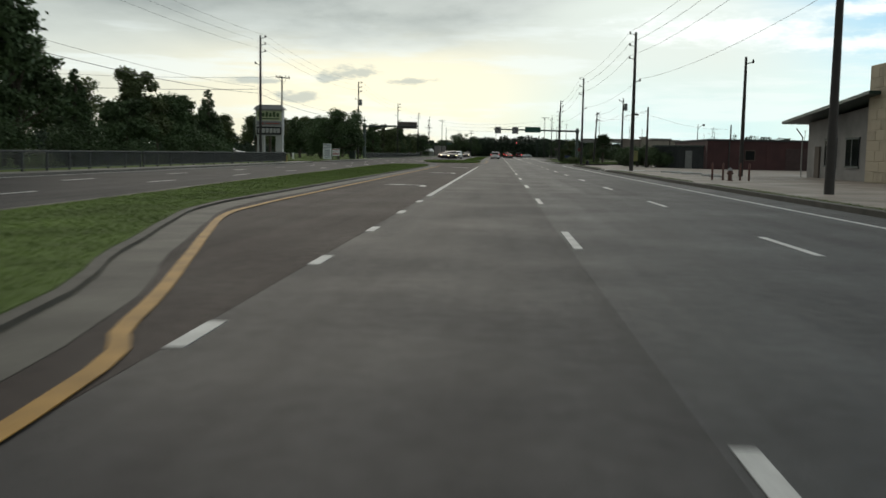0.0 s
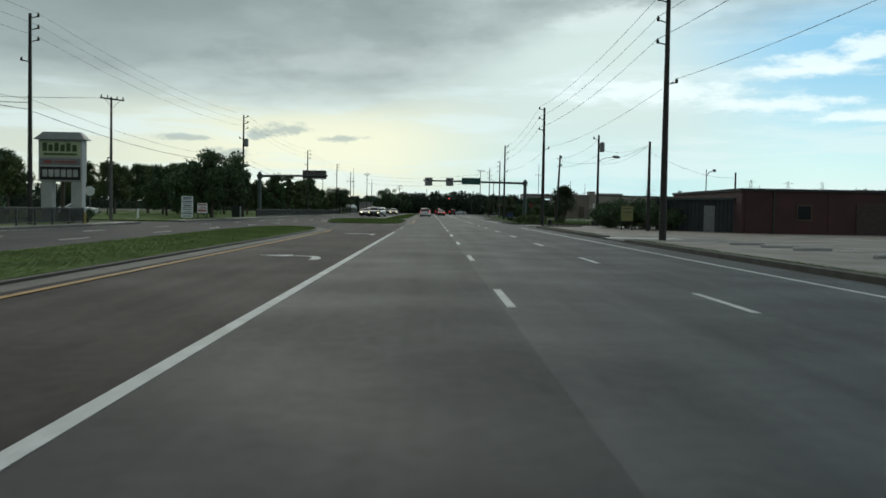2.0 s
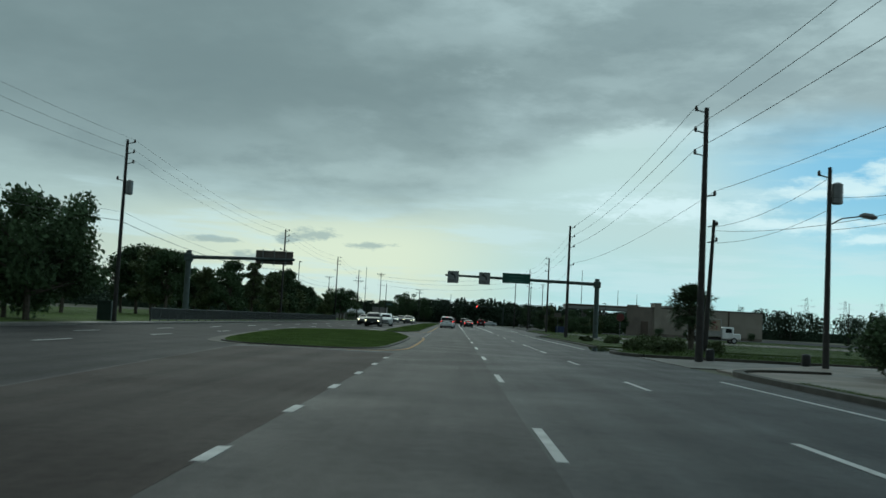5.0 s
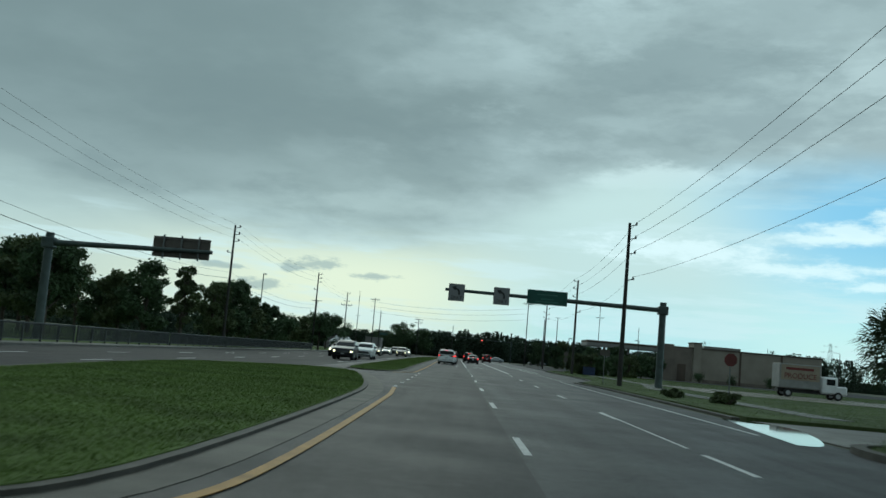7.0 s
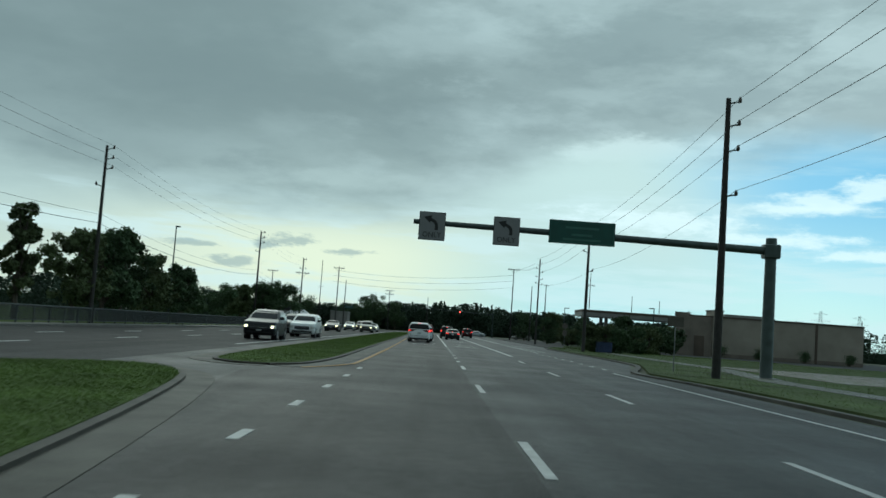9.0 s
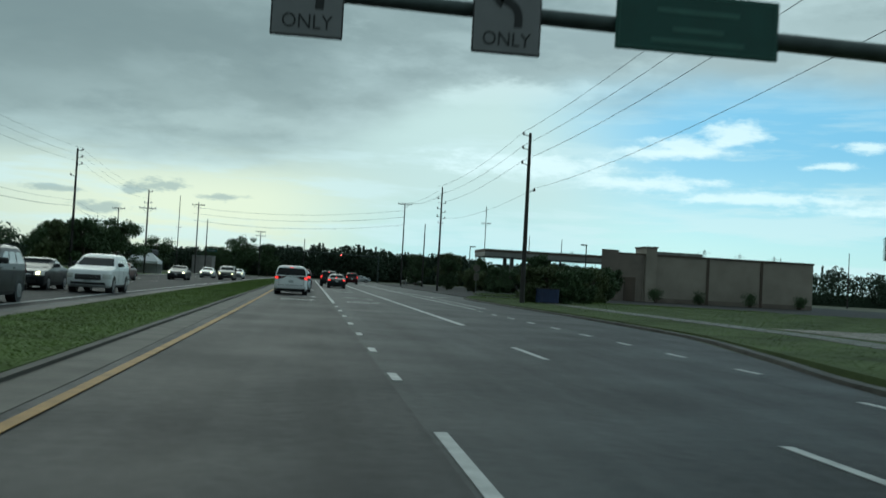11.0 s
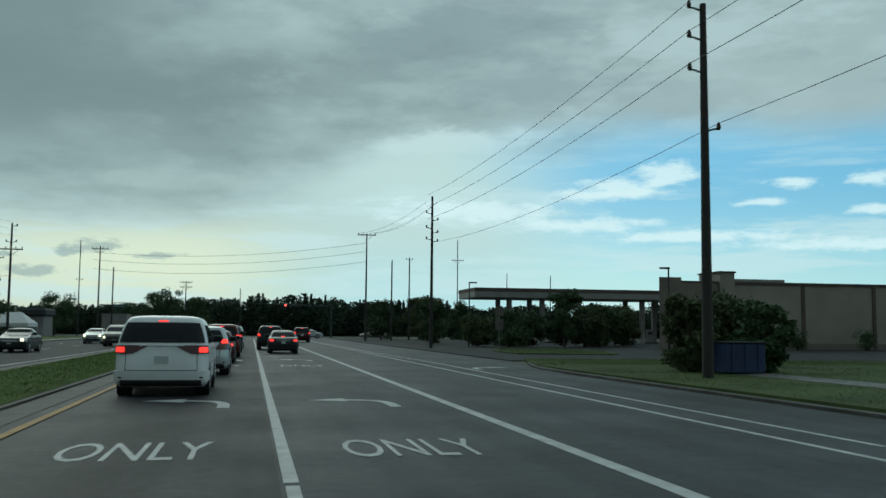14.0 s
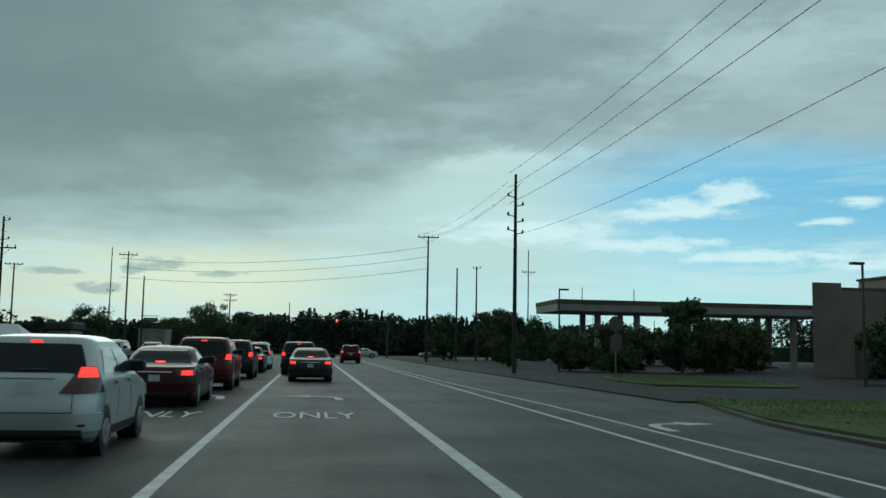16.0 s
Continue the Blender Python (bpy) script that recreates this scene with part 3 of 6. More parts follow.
# right-hand side: kerbs, paving, verge
lot = part("parking_lot", prism([(8.3, -60), (60, -60), (60, 152), (30, 158), (8.6, 128)], -0.3, 0.05), LOT)
tagged(lot, "damp stained paved forecourt and parking lot", "pavement", kind="structure")
part("parking_line", boxes(*[(12.5 + 0.0, 17.5, y - 0.05, y + 0.05, 0.045, 0.058) for y in (60, 63, 66, 70, 74, 78)]), PAINT_W, lot)
kerb_line = smooth_line([(7.95, -40), (7.95, 40), (8.0, 84)], 6)
kr = part("kerb_right", ribbon(kerb_line, 0.0, 0.35, -0.3, 0.14), KERB)
tagged(kr, "worn concrete kerb along the forecourt", "kerb", kind="structure")
kr2 = part("kerb_right_2", ribbon(smooth_line([(8.6, 91), (8.0, 93), (8.0, 120), (9.2, 127), (13, 129)], 6), 0.0, 0.35, -0.3, 0.14), KERB)
tagged(kr2, "worn concrete kerb curving into a driveway", "kerb", kind="structure")
for y0, y1, s in ((8, 46, 61), (50, 84, 62), (93, 119, 63)):
    tufts("grass", [(8.22, y0), (8.62, y0), (8.62, y1), (8.22, y1)], 7000, 0.07, 0.10, "thin weeds growing along the kerb", s, VERGE_BLADE)
drive = part("driveway", boxes((8.0, 14.5, 85, 91, -0.2, 0.056), (8.0, 30, 129.5, 140, -0.2, 0.02), (8.3, 40, 148.2, 158, -0.2, 0.012)), CONCRETE)
# one stretch of the apron in a much paler colour
part("slab", boxes((8.0, 12.0, 88.5, 90.6, -0.2, 0.066)), mat("pale slab surface", (0.46, 0.46, 0.44), 0.6, var=0.2, scale=1.5), drive, "pale slab on the driveway")
tagged(drive, "pale damp concrete driveway aprons", "driveway", kind="structure")
verge_rim = [(8.4, 140.6), (15, 140.6), (30, 141), (30, 147.6), (12, 148), (9.0, 147.6), (7.9, 146.2), (7.7, 143)]
verge = part("verge_island", prism(verge_rim, -0.3, 0.13), VERGE_SOIL)
tagged(verge, "raised planted island beside the driveway", "verge", kind="structure")
part("kerb", ribbon(smooth_line(verge_rim + verge_rim[:1], 4), -0.02, 0.3, -0.3, 0.15), KERB, verge)
v2 = [(9.0, 158.5), (40, 158.5), (60, 200), (60, 262), (11.8, 262), (11.6, 256), (11.6, 240), (11.9, 226), (11.5, 213), (9.9, 204.4), (8.2, 196), (8.9, 186)]
verge2 = part("verge_right", prism(v2, -0.3, 0.12), VERGE_SOIL)
tagged(verge2, "wide green grass verge with worn patches", "verge", kind="structure")
part("kerb", ribbon(smooth_line([(13.5, 269.5), (11.6, 262), (11.2, 256), (11.1, 240), (11.4, 226), (11.0, 213), (9.4, 204.6), (7.7, 196.5), (8.4, 186), (8.5, 158.6)][::-1], 5), 0.0, 0.3, -0.3, 0.07), MARGIN, verge2)
part("footpath", prism([(13, 163), (14.6, 163), (14.6, 196), (17.6, 214), (17.8, 258), (16.2, 258), (16.0, 214), (13, 196)], 0.0, 0.135), CONCRETE, verge2)
v3 = [(11.8, 262), (40, 262), (40, 266), (13.8, 271)]
verge3 = part("verge_right_2", prism(v3, -0.3, 0.118), VERGE_SOIL)
tagged(verge3, "grassy tip of the verge at a driveway", "verge", kind="structure")
v4 = [(17.2, 284), (23.5, 283), (25.5, 290), (24.5, 299), (20.0, 299.5), (17.6, 292)]
verge4 = part("verge_right_3", prism(smooth_line(v4 + v4[:1], 4)[:-1], -0.3, 0.11), VERGE_SOIL)
tagged(verge4, "low worn grass island before the fuel station", "verge", kind="structure")
tufts("grass", v4, 6000, 0.12, 0.10, "rough grass on the small island", 15, VERGE_BLADE)
tufts("grass", v3, 6000, 0.08, 0.11, "patchy grass at the verge tip", 16, VERGE_BLADE)
tufts("grass", v2, 130000, 0.07, 0.115, "patchy green grass on the verge", 14, VERGE_BLADE)
tufts("grass", v3, 9000, 0.10, 0.115, "patchy green grass at the driveway", 15)
tufts("grass", verge_rim, 14000, 0.25, 0.12, "long grass on the planted island", 16, VERGE_BLADE)
far_lot = part("station_forecourt", prism([(13.1, 271), (40, 267), (95, 267), (95, 383), (13.1, 383)], -0.3, 0.03), ASPHALT_OPP)
tagged(far_lot, "damp paved forecourt of the fuel station", "pavement", kind="structure")
mid_lot = part("market_lot", boxes((60, 130, 152, 262, -0.3, 0.02), (18.5, 59.9, 200, 222, 0.0, 0.135)), LOT)
tagged(mid_lot, "paved lot before the beige market building", "pavement", kind="structure")
left_walk = part("pavement_left", boxes((-24.0, -22.4, -60, 109.5, -0.3, 0.12), (-24.0, -22.4, 122, 383, -0.3, 0.12)), CONCRETE)
tagged(left_walk, "narrow concrete pavement along the railing", "pavement", kind="structure")
gl = [(-60, -40), (-24, -40), (-24, 109.5), (-60, 109.5)]
gl2 = [(-70, 122), (-24, 122), (-24, 383), (-70, 383)]
for n, (o, c) in enumerate(((gl, 40000), (gl2, 70000))):
    g = part("lawn_left" if not n else "lawn_left_2", prism(o, -0.3, 0.1), GRASS_SOIL)
    tagged(g, "rough green lawn under the trees", "lawn", kind="structure")
    tufts("grass", o, c, 0.14, 0.09, "rough grass under the trees", 20 + n)


def puddle(pts, z):
    p = part("puddle", prism(smooth_line(pts + pts[:1], 5)[:-1], z - 0.004, z), WATER)
    tagged(p, "shallow puddle of rain water reflecting the sky", "puddle", kind="structure")


puddle([(6.75, 147.2), (7.5, 147.6), (8.6, 151.0), (9.3, 154.6), (9.0, 157.6), (8.1, 158.2), (7.7, 155.5), (7.2, 151.5)], 0.018)


# ---------------------------------------------------------------- poles and cables
def utility_pole(x, y, h, label, arms=(), brackets=(), lean=0.0, r=0.16, drum=0.0, lamp=None, group="utility poles", shaft=None, turn=0.0):
    """A tapered wooden pole; arms: heights of crossarms; brackets: heights of single insulators."""
    t = thing("utility_pole", (x, y, 0), label, "pole", group, turn=turn)
    part("pole", tube(bmesh.new(), [(lean * k / 5, 0, -0.4 + (h + 0.4) * k / 5) for k in range(6)], [r * (1 - 0.09 * k) for k in range(6)], 10), shaft or WOOD_POLE, t, smooth=True)
    for z in arms:
        part("crossarm", boxes((-1.25, 1.25, -0.2, -0.08, z - 0.06, z + 0.06), bevel=0.012), WOOD_POLE, t)
        for q in (-1.15, -0.5, 0.5, 1.15):
            part("insulator", tube(bmesh.new(), [(q, -0.14, z + 0.06), (q, -0.14, z + 0.14), (q, -0.14, z + 0.2), (q, -0.14, z + 0.3)], [0.03, 0.07, 0.05, 0.03], 6), CERAMIC, t)
        bm = tube(bmesh.new(), [(-0.8, -0.14, z - 0.05), (0, -0.2, z - 0.75)], 0.02, 4)
        part("brace", tube(bm, [(0.8, -0.14, z - 0.05), (0, -0.2, z - 0.75)], 0.02, 4), STEEL_DARK, t)
    for z, s in brackets:
        bm = tube(bmesh.new(), [(0, 0, z - 0.1), (0.35 * s, 0, z), (0.5 * s, 0, z)], 0.035, 5)
        part("bracket", bm, STEEL_DARK, t)
        part("insulator", tube(bmesh.new(), [(0.5 * s, 0, z - 0.02), (0.5 * s, 0, z + 0.06), (0.5 * s, 0, z + 0.16), (0.5 * s, 0, z + 0.24)], [0.05, 0.085, 0.07, 0.03], 7), CERAMIC, t)
    if drum:
        part("transformer", tube(bmesh.new(), [(0.36, 0, drum - 0.5), (0.36, 0, drum - 0.46), (0.36, 0, drum + 0.42), (0.36, 0, drum + 0.5)], [0.2, 0.25, 0.25, 0.12], 12), STEEL_GALV, t, "grey transformer drum", smooth=True)
    if lamp:
        z, s = lamp
        a = part("lamp_arm", tube(bmesh.new(), [(0, 0, z - 0.5), (s * 0.6, 0, z - 0.15), (s * 1.5, 0, z)], 0.035, 6), STEEL_GALV, t)
        bm = tube(bmesh.new(), [(s * 1.4, 0, z + 0.02), (s * 1.6, 0, z + 0.04), (s * 2.0, 0, z), (s * 2.2, 0, z - 0.04)], [0.05, 0.13, 0.15, 0.06], 8)
        part("lamp_head", bm, STEEL_GALV, t, "grey cobra-head street lamp", smooth=True)
    return t


BIG = "tall weathered wooden utility pole beside the road"
BR = (-0.15, -1.15, -2.25)
SIDE = (-1, -1, -1, 1, -1, -1)
RIGHT = [(11.2, 38, 12.0), (10.47, 86.8, 12.1), (10.35, 137.4, 12.1), (10.8, 195.1, 12.15), (14.0, 250.6, 12.45)]
for (x, y, h), s in zip(RIGHT, SIDE):
    utility_pole(x, y, h, BIG, brackets=[(h + d, s) for d in BR] + [(h - 4.2, 1)], r=0.19)
utility_pole(15.0, 304.2, 13.4, "tall wooden utility pole with two insulator tiers", arms=(), brackets=[(11.9, -1), (11.3, 1), (10.6, -1), (10.2, 1), (9.6, -1), (9.4, 1)])
utility_pole(15.0, 353.2, 14.9, "tall wooden utility pole with a crossarm on top", arms=(14.7,))
utility_pole(20.0, 363.0, 12.0, "plain wooden utility pole near the junction")
utility_pole(24.2, 372.5, 13.2, "wooden utility pole with one short arm", brackets=((12.9, 1), (12.9, -1)))
LEFT = [(-25.3, 97.0, 12.7), (-24.3, 157.0, 12.6), (-24.6, 220.3, 12.4), (-25.4, 284.4, 12.9), (-25.7, 330.1, 12.6)]
for n, (x, y, h) in enumerate(LEFT):
    utility_pole(x, y, h, BIG, brackets=[(h - 0.2, 1), (h - 0.9, 1), (h - 1.6, 1), (h - 2.8, -1)] if n < 4 else [(h - 0.3, 1), (h - 2.0, -1), (h - 2.0, 1)], drum=9.3 if n == 1 else 0.0, arms=(9.8,) if n == 4 else ())
utility_pole(-29.0, 122.6, 10.7, "pale grey utility pole with a crossarm by the side street", arms=(10.5,), turn=58, shaft=mat("pale pole concrete", (0.12, 0.115, 0.105), 0.8, var=0.25, scale=3, fine=40))
utility_pole(-24.0, 378.9, 14.4, "wooden utility pole with a crossarm at the junction", arms=(13.9,))
utility_pole(-22.6, 384.0, 11.4, "plain wooden utility pole at the junction")
utility_pole(-40.0, 382.0, 12.6, "wooden utility pole with a crossarm behind the trees", arms=(12.4,))
utility_pole(-30.5, 400.0, 17.0, "thin tall steel utility pole in the distance", brackets=((10.0, 1), (10.0, -1)), r=0.12)
utility_pole(15.8, 136.2, 9.3, "wooden pole with a transformer and a street lamp", brackets=((8.9, -1),), drum=8.1, lamp=(7.1, 1.0))
utility_pole(15.8, 113.4, 7.0, "short wooden service pole by the hedge")
utility_pole(12.95, 146.5, 7.8, "leaning wooden service pole by the palm", lean=0.35, brackets=((7.5, 1), (6.6, 1)))
utility_pole(33.0, 146.0, 6.2, "short wooden service pole behind the hedge")
utility_pole(15.9, 70.2, 8.4, "wooden service pole at the lot", brackets=((8.0, 1),))
utility_pole(41.0, 413.7, 20.2, "tall thin steel transmission pole", arms=(16.0,), r=0.14)
utility_pole(24.5, 128.0, 5.6, "slim lamp pole behind the hedge", lamp=(5.5, 0.4), r=0.07)
utility_pole(-14.0, 428.0, 11.5, "wooden utility pole with stacked crossarms in the distance", arms=(11.2, 10.2))
utility_pole(-3.0, 440.0, 10.6, "plain wooden pole beyond the junction")
rng0 = random.Random(5)
for k in range(16):
    a = rng0.uniform(8, 34)
    d = rng0.uniform(300, 460)
    utility_pole(-1 + d * math.sin(radians(a)), 60 + d * math.cos(radians(a)), rng0.uniform(9, 15), "far utility pole above the roofs", arms=(9.0,) if k % 3 == 0 else (), r=0.14, group="far poles")


def lattice_tower(x, y, h, label):
    """A far four-legged transmission tower: legs, bracing and three arms."""
    t = thing("transmission_tower", (x, y, -0.05), label, "tower", "transmission towers")

    def half(z):
        return 0.12 * h * (1 - z / h) ** 1.25 + 0.45
    rows = [h * k / 9 for k in range(10)]
    for sx_, sy_ in ((1, 1), (1, -1), (-1, 1), (-1, -1)):
        part("leg", tube(bmesh.new(), [(sx_ * half(z), sy_ * half(z), z) for z in rows], 0.07, 5), STEEL_HAZED, t)
    bm = bmesh.new()
    for z0, z1 in zip(rows, rows[1:]):
        a, b = half(z0), half(z1)
        for s in (1, -1):
            tube(bm, [(-a, s * a, z0), (b, s * b, z1)], 0.03, 4)
            tube(bm, [(a, s * a, z0), (-b, s * b, z1)], 0.03, 4)
            tube(bm, [(s * a, -a, z0), (s * b, b, z1)], 0.03, 4)
    part("bracing", bm, STEEL_HAZED, t)
    for z, w in ((0.66 * h, 0.17 * h), (0.80 * h, 0.21 * h), (0.94 * h, 0.15 * h)):
        bm = tube(bmesh.new(), [(-w, 0, z), (0, 0, z + 0.03 * h), (w, 0, z)], 0.05, 4)
        part("crossarm", tube(bm, [(-w, 0, z), (0, 0, z - 0.01 * h), (w, 0, z)], 0.04, 4), STEEL_HAZED, t)
    return t


for a_, d_, h_ in ((18.6, 700, 27), (20.6, 760, 28), (12.9, 820, 27), (22.4, 800, 29)):
    lattice_tower(-1 + d_ * math.sin(radians(a_)), 40 + d_ * math.cos(radians(a_)), h_, "haze-lightened steel lattice transmission tower far off")


def cable(a, b, sag, r=0.014, label="thin black overhead cable between poles", group="overhead cables"):
    A, B = Vector(a), Vector(b)
    pts = [A.lerp(B, k / 10) - Vector((0, 0, 4 * sag * (k / 10) * (1 - k / 10))) for k in range(11)]
    tagged(part("cable", tube(bmesh.new(), pts, r, 4), CABLE), label, "cable", group)


chain = [(11.4, -14, 12.0)] + RIGHT + [(15.0, 304.2, 13.4)]
for (x0, y0, h0), (x1, y1, h1), s0, s1 in zip(chain, chain[1:], (-1,) + SIDE, SIDE):
    for d in BR:
        cable((x0 + 0.5 * s0, y0, h0 + d + 0.2), (x1 + 0.5 * s1, y1, h1 + d + 0.2), 0.6)
    cable((x0 + 0.5, y0, h0 - 4.0), (x1 + 0.5, y1, h1 - 4.0), 0.6, 0.011)
for s in (-1.15, 0.5, 1.15):
    cable((15.0 + 0.5 * (1 if s > 0 else -1), 304.2, 12.9), (15.0 + s, 353.1, 15.0), 0.7)
chain = [(-24.0, 20, 12.0)] + LEFT
for (x0, y0, h0), (x1, y1, h1) in zip(chain, chain[1:]):
    for d in (-0.2, -0.9, -1.6):
        cable((x0 + 0.5, y0, h0 + d + 0.2), (x1 + 0.5, y1, h1 + d + 0.2), 0.8, 0.008)
    cable((x0 - 0.2, y0, 7.0), (x1 - 0.2, y1, 7.0), 0.9, 0.018)
    cable((x0 - 0.2, y0, 7.7), (x1 - 0.2, y1, 7.6), 0.9, 0.010)
cable((-25.3, 97, 7.4), (-70, 60, 8.2), 1.2, 0.02)
cable((-29, 122.6, 10.6), (-75, 95, 10.6), 1.0, 0.015)
for z0, z1 in ((8.9, 7.4), (7.4, 6.5)):
    cable((15.9, 136.2, z0), (13.3, 146.5, z1), 0.4, 0.011)
    cable((15.9, 136.2, z0 - 1.0), (15.9, 113.4, 6.8), 0.5, 0.010)
cable((15.8, 113.4, 6.2), (33.0, 146.0, 5.6), 0.6, 0.010)
cable((13.3, 146.5, 7.2), (15.8, 113.4, 6.7), 0.8, 0.011)
for z in (9.0, 10.4, 11.6):
    cable((-25, 379, z + 1.8), (15, 353.2, z + 2.0), 1.2, 0.02)


# ---------------------------------------------------------------- gantries and signs
def gantry(name, base, side, z, reach, label):
    """A cantilever sign support: post, cap, long tapered arm."""
    t = thing(name, base, label, "sign gantry", "sign gantries")
    part("post", tube(bmesh.new(), [(0, 0, -0.3), (0, 0, 0.1), (0, 0, z + 0.62)], [0.36, 0.30, 0.26], 12), STEEL_GANTRY, t, smooth=True)
    part("base_plate", boxes((-0.45, 0.45, -0.45, 0.45, 0.1, 0.17), bevel=0.01), STEEL_GALV, t)
    part("post_cap", boxes((-0.38, 0.38, -0.33, 0.33, z - 0.36, z + 0.32), bevel=0.05), STEEL_GANTRY, t)
    part("arm", tube(bmesh.new(), [(0, 0, z), (side * reach * 0.5, 0, z + 0.12), (side * reach, 0, z + 0.22)], [0.20, 0.165, 0.12], 10), STEEL_GANTRY, t, smooth=True)
    return t


def turn_sign(x, y, z):
    """A white lane sign with a left arrow and the word ONLY, bolted to the arm."""
    t = thing("lane_sign", (x, y, z), "white overhead lane sign with a black turn arrow", "road sign", "overhead lane signs")
    part("border", boxes((-0.63, 0.63, -0.035, -0.005, -0.68, 0.68), bevel=0.02), SIGN_BLACK, t)
    part("plate", boxes((-0.60, 0.60, -0.045, -0.02, -0.65, 0.65), bevel=0.01), SIGN_WHITE_SHADED, t)
    part("bracket", boxes((-0.08, 0.08, 0.0, 0.10, -0.6, 0.6), bevel=0.01), STEEL_GALV, t)
    bm = bmesh.new()
    line = smooth_line([(0.2, -0.18), (0.2, 0.05), (0.1, 0.22), (-0.12, 0.33)], 5)
    a, b = offset_line(line, -0.075), offset_line(line, 0.075)
    ra = [[bm.verts.new((p[0], yy, p[1])) for p, yy in ((p0, -0.055), (p1, -0.055), (p1, -0.044), (p0, -0.044))] for p0, p1 in zip(a, b)]
    for r, s in zip(ra, ra[1:]):
        for k in range(4):
            bm.faces.new((r[k], r[(k + 1) % 4], s[(k + 1) % 4], s[k]))
    bm.faces.new(ra[0])
    head = [[bm.verts.new((px, yy, pz)) for px, pz in ((-0.12, 0.14), (-0.42, 0.42), (-0.02, 0.52))] for yy in (-0.055, -0.044)]
    bm.faces.new(head[0])
    bm.faces.new(head[1][::-1])
    for k in range(3):
        bm.faces.new((head[0][k], head[0][(k + 1) % 3], head[1][(k + 1) % 3], head[1][k]))
    bmesh.ops.recalc_face_normals(bm, faces=bm.faces)
    part("arrow", bm, SIGN_BLACK, t)
    me = lettering("ONLY", 0.36, 0.01)
    me.materials.append(SIGN_BLACK)
    w = new("wording", me)
    w.parent = t
    w.matrix_basis = pose(0, -0.05, -0.42, 90, 0, 0) @ Matrix.Diagonal((0.92, 1, 1, 1))
    return t


gr = gantry("sign_gantry", (14.7, 200.2, 0), -1, 6.2, 17.2, "dark green steel cantilever gantry over the lanes")
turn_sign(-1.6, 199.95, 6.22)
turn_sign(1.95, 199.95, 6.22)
gs = thing("guide_sign", (5.55, 199.95, 6.4), "green overhead guide sign with a pale border", "road sign")
part("plate", boxes((-1.58, 1.58, -0.04, -0.005, -0.56, 0.56), bevel=0.02), SIGN_GREEN, gs)
part("border", boxes((-1.52, 1.52, -0.048, -0.038, 0.48, 0.5), (-1.52, 1.52, -0.048, -0.038, -0.5, -0.48), (-1.52, -1.5, -0.048, -0.038, -0.48, 0.48), (1.5, 1.52, -0.048, -0.038, -0.48, 0.48)), LEGEND, gs)
for z, w in ((0.22, 0.8), (-0.12, 0.5), (-0.34, 0.9)):
    part("legend_bar", boxes((-w, w, -0.05, -0.038, z - 0.05, z + 0.05)), LEGEND, gs)
for q in (-1.0, 0.0, 1.0):
    part("bracket", boxes((q - 0.05, q + 0.05, -0.005, 0.1, -0.5, 0.5)), STEEL_GALV, gs)

gl_ = gantry("sign_gantry", (-27.0, 183.4, 0), 1, 6.1, 10.2, "dark green steel cantilever gantry over the oncoming lanes")
bs = thing("guide_sign", (-18.8, 183.6, 6.46), "back of an overhead sign, dull metal with ribs", "road sign")
part("plate", boxes((-1.8, 1.8, 0.0, 0.04, -0.64, 0.64), bevel=0.02), SIGN_BACK, bs)
for z in (-0.5, 0.5):
    part("rib", boxes((-1.75, 1.75, -0.05, 0.0, z - 0.05, z + 0.05), bevel=0.01), SIGN_BACK, bs)
for q in (-1.1, 0.0, 1.1):
    part("bracket", boxes((q - 0.05, q + 0.05, -0.12, -0.05, -0.75, 0.75)), STEEL_GALV, bs)

# traffic signals on a mast arm at the junction
sg = thing("signal_mast", (14.5, 405, 0), "steel mast arm carrying traffic signals at the junction", "traffic signal")
part("post", tube(bmesh.new(), [(0, 0, -0.2), (0, 0, 6.4)], [0.2, 0.15], 10), STEEL_DARK, sg, smooth=True)
part("arm", tube(bmesh.new(), [(0, 0, 6.0), (-20, 0, 6.5)], [0.13, 0.07], 8), STEEL_DARK, sg, smooth=True)
for x in (-8.7,):
    h = part("signal_head", boxes((x - 0.18, x + 0.18, -0.25, -0.05, 5.2, 6.25), bevel=0.03), SIGN_BLACK, sg)
    for k, m_ in enumerate((SIGNAL_RED, CERAMIC, CERAMIC)):
        part("lens", tube(bmesh.new(), [(x, -0.25, 6.05 - 0.33 * k), (x, -0.29, 6.05 - 0.33 * k)], 0.13, 12), m_, h)

# pylon sign of the shopping centre
py = thing("pylon_sign", (-26.0, 104, 0.1), "tall shopping centre sign on two pale pillars", "sign")
PYLON = mat("pale pillar render", (0.46, 0.46, 0.45), 0.7, var=0.15, scale=1.5, fine=25, bump=0.1)
for x in (-0.82, 0.86):
    part("pillar", boxes((x - 0.31, x + 0.31, -0.3, 0.3, -0.2, 2.4), bevel=0.03), PYLON, py)
part("sign_box", boxes((-1.25, 1.2, -0.35, 0.35, 2.35, 4.75), bevel=0.03), PYLON, py)
part("upper_panel", boxes((-1.15, 1.1, -0.38, -0.34, 3.75, 4.65), bevel=0.01), SIGN_LIME, py)
part("middle_panel", boxes((-1.15, 1.1, -0.38, -0.34, 3.3, 3.68), bevel=0.01), SIGN_WHITE_SHADED, py)
part("lower_panel", boxes((-1.15, 1.1, -0.38, -0.34, 2.45, 3.2), bevel=0.01), SIGN_BLACK, py)
EMBLEM = mat("dark green emblem", (0.05, 0.09, 0.03), 0.5)
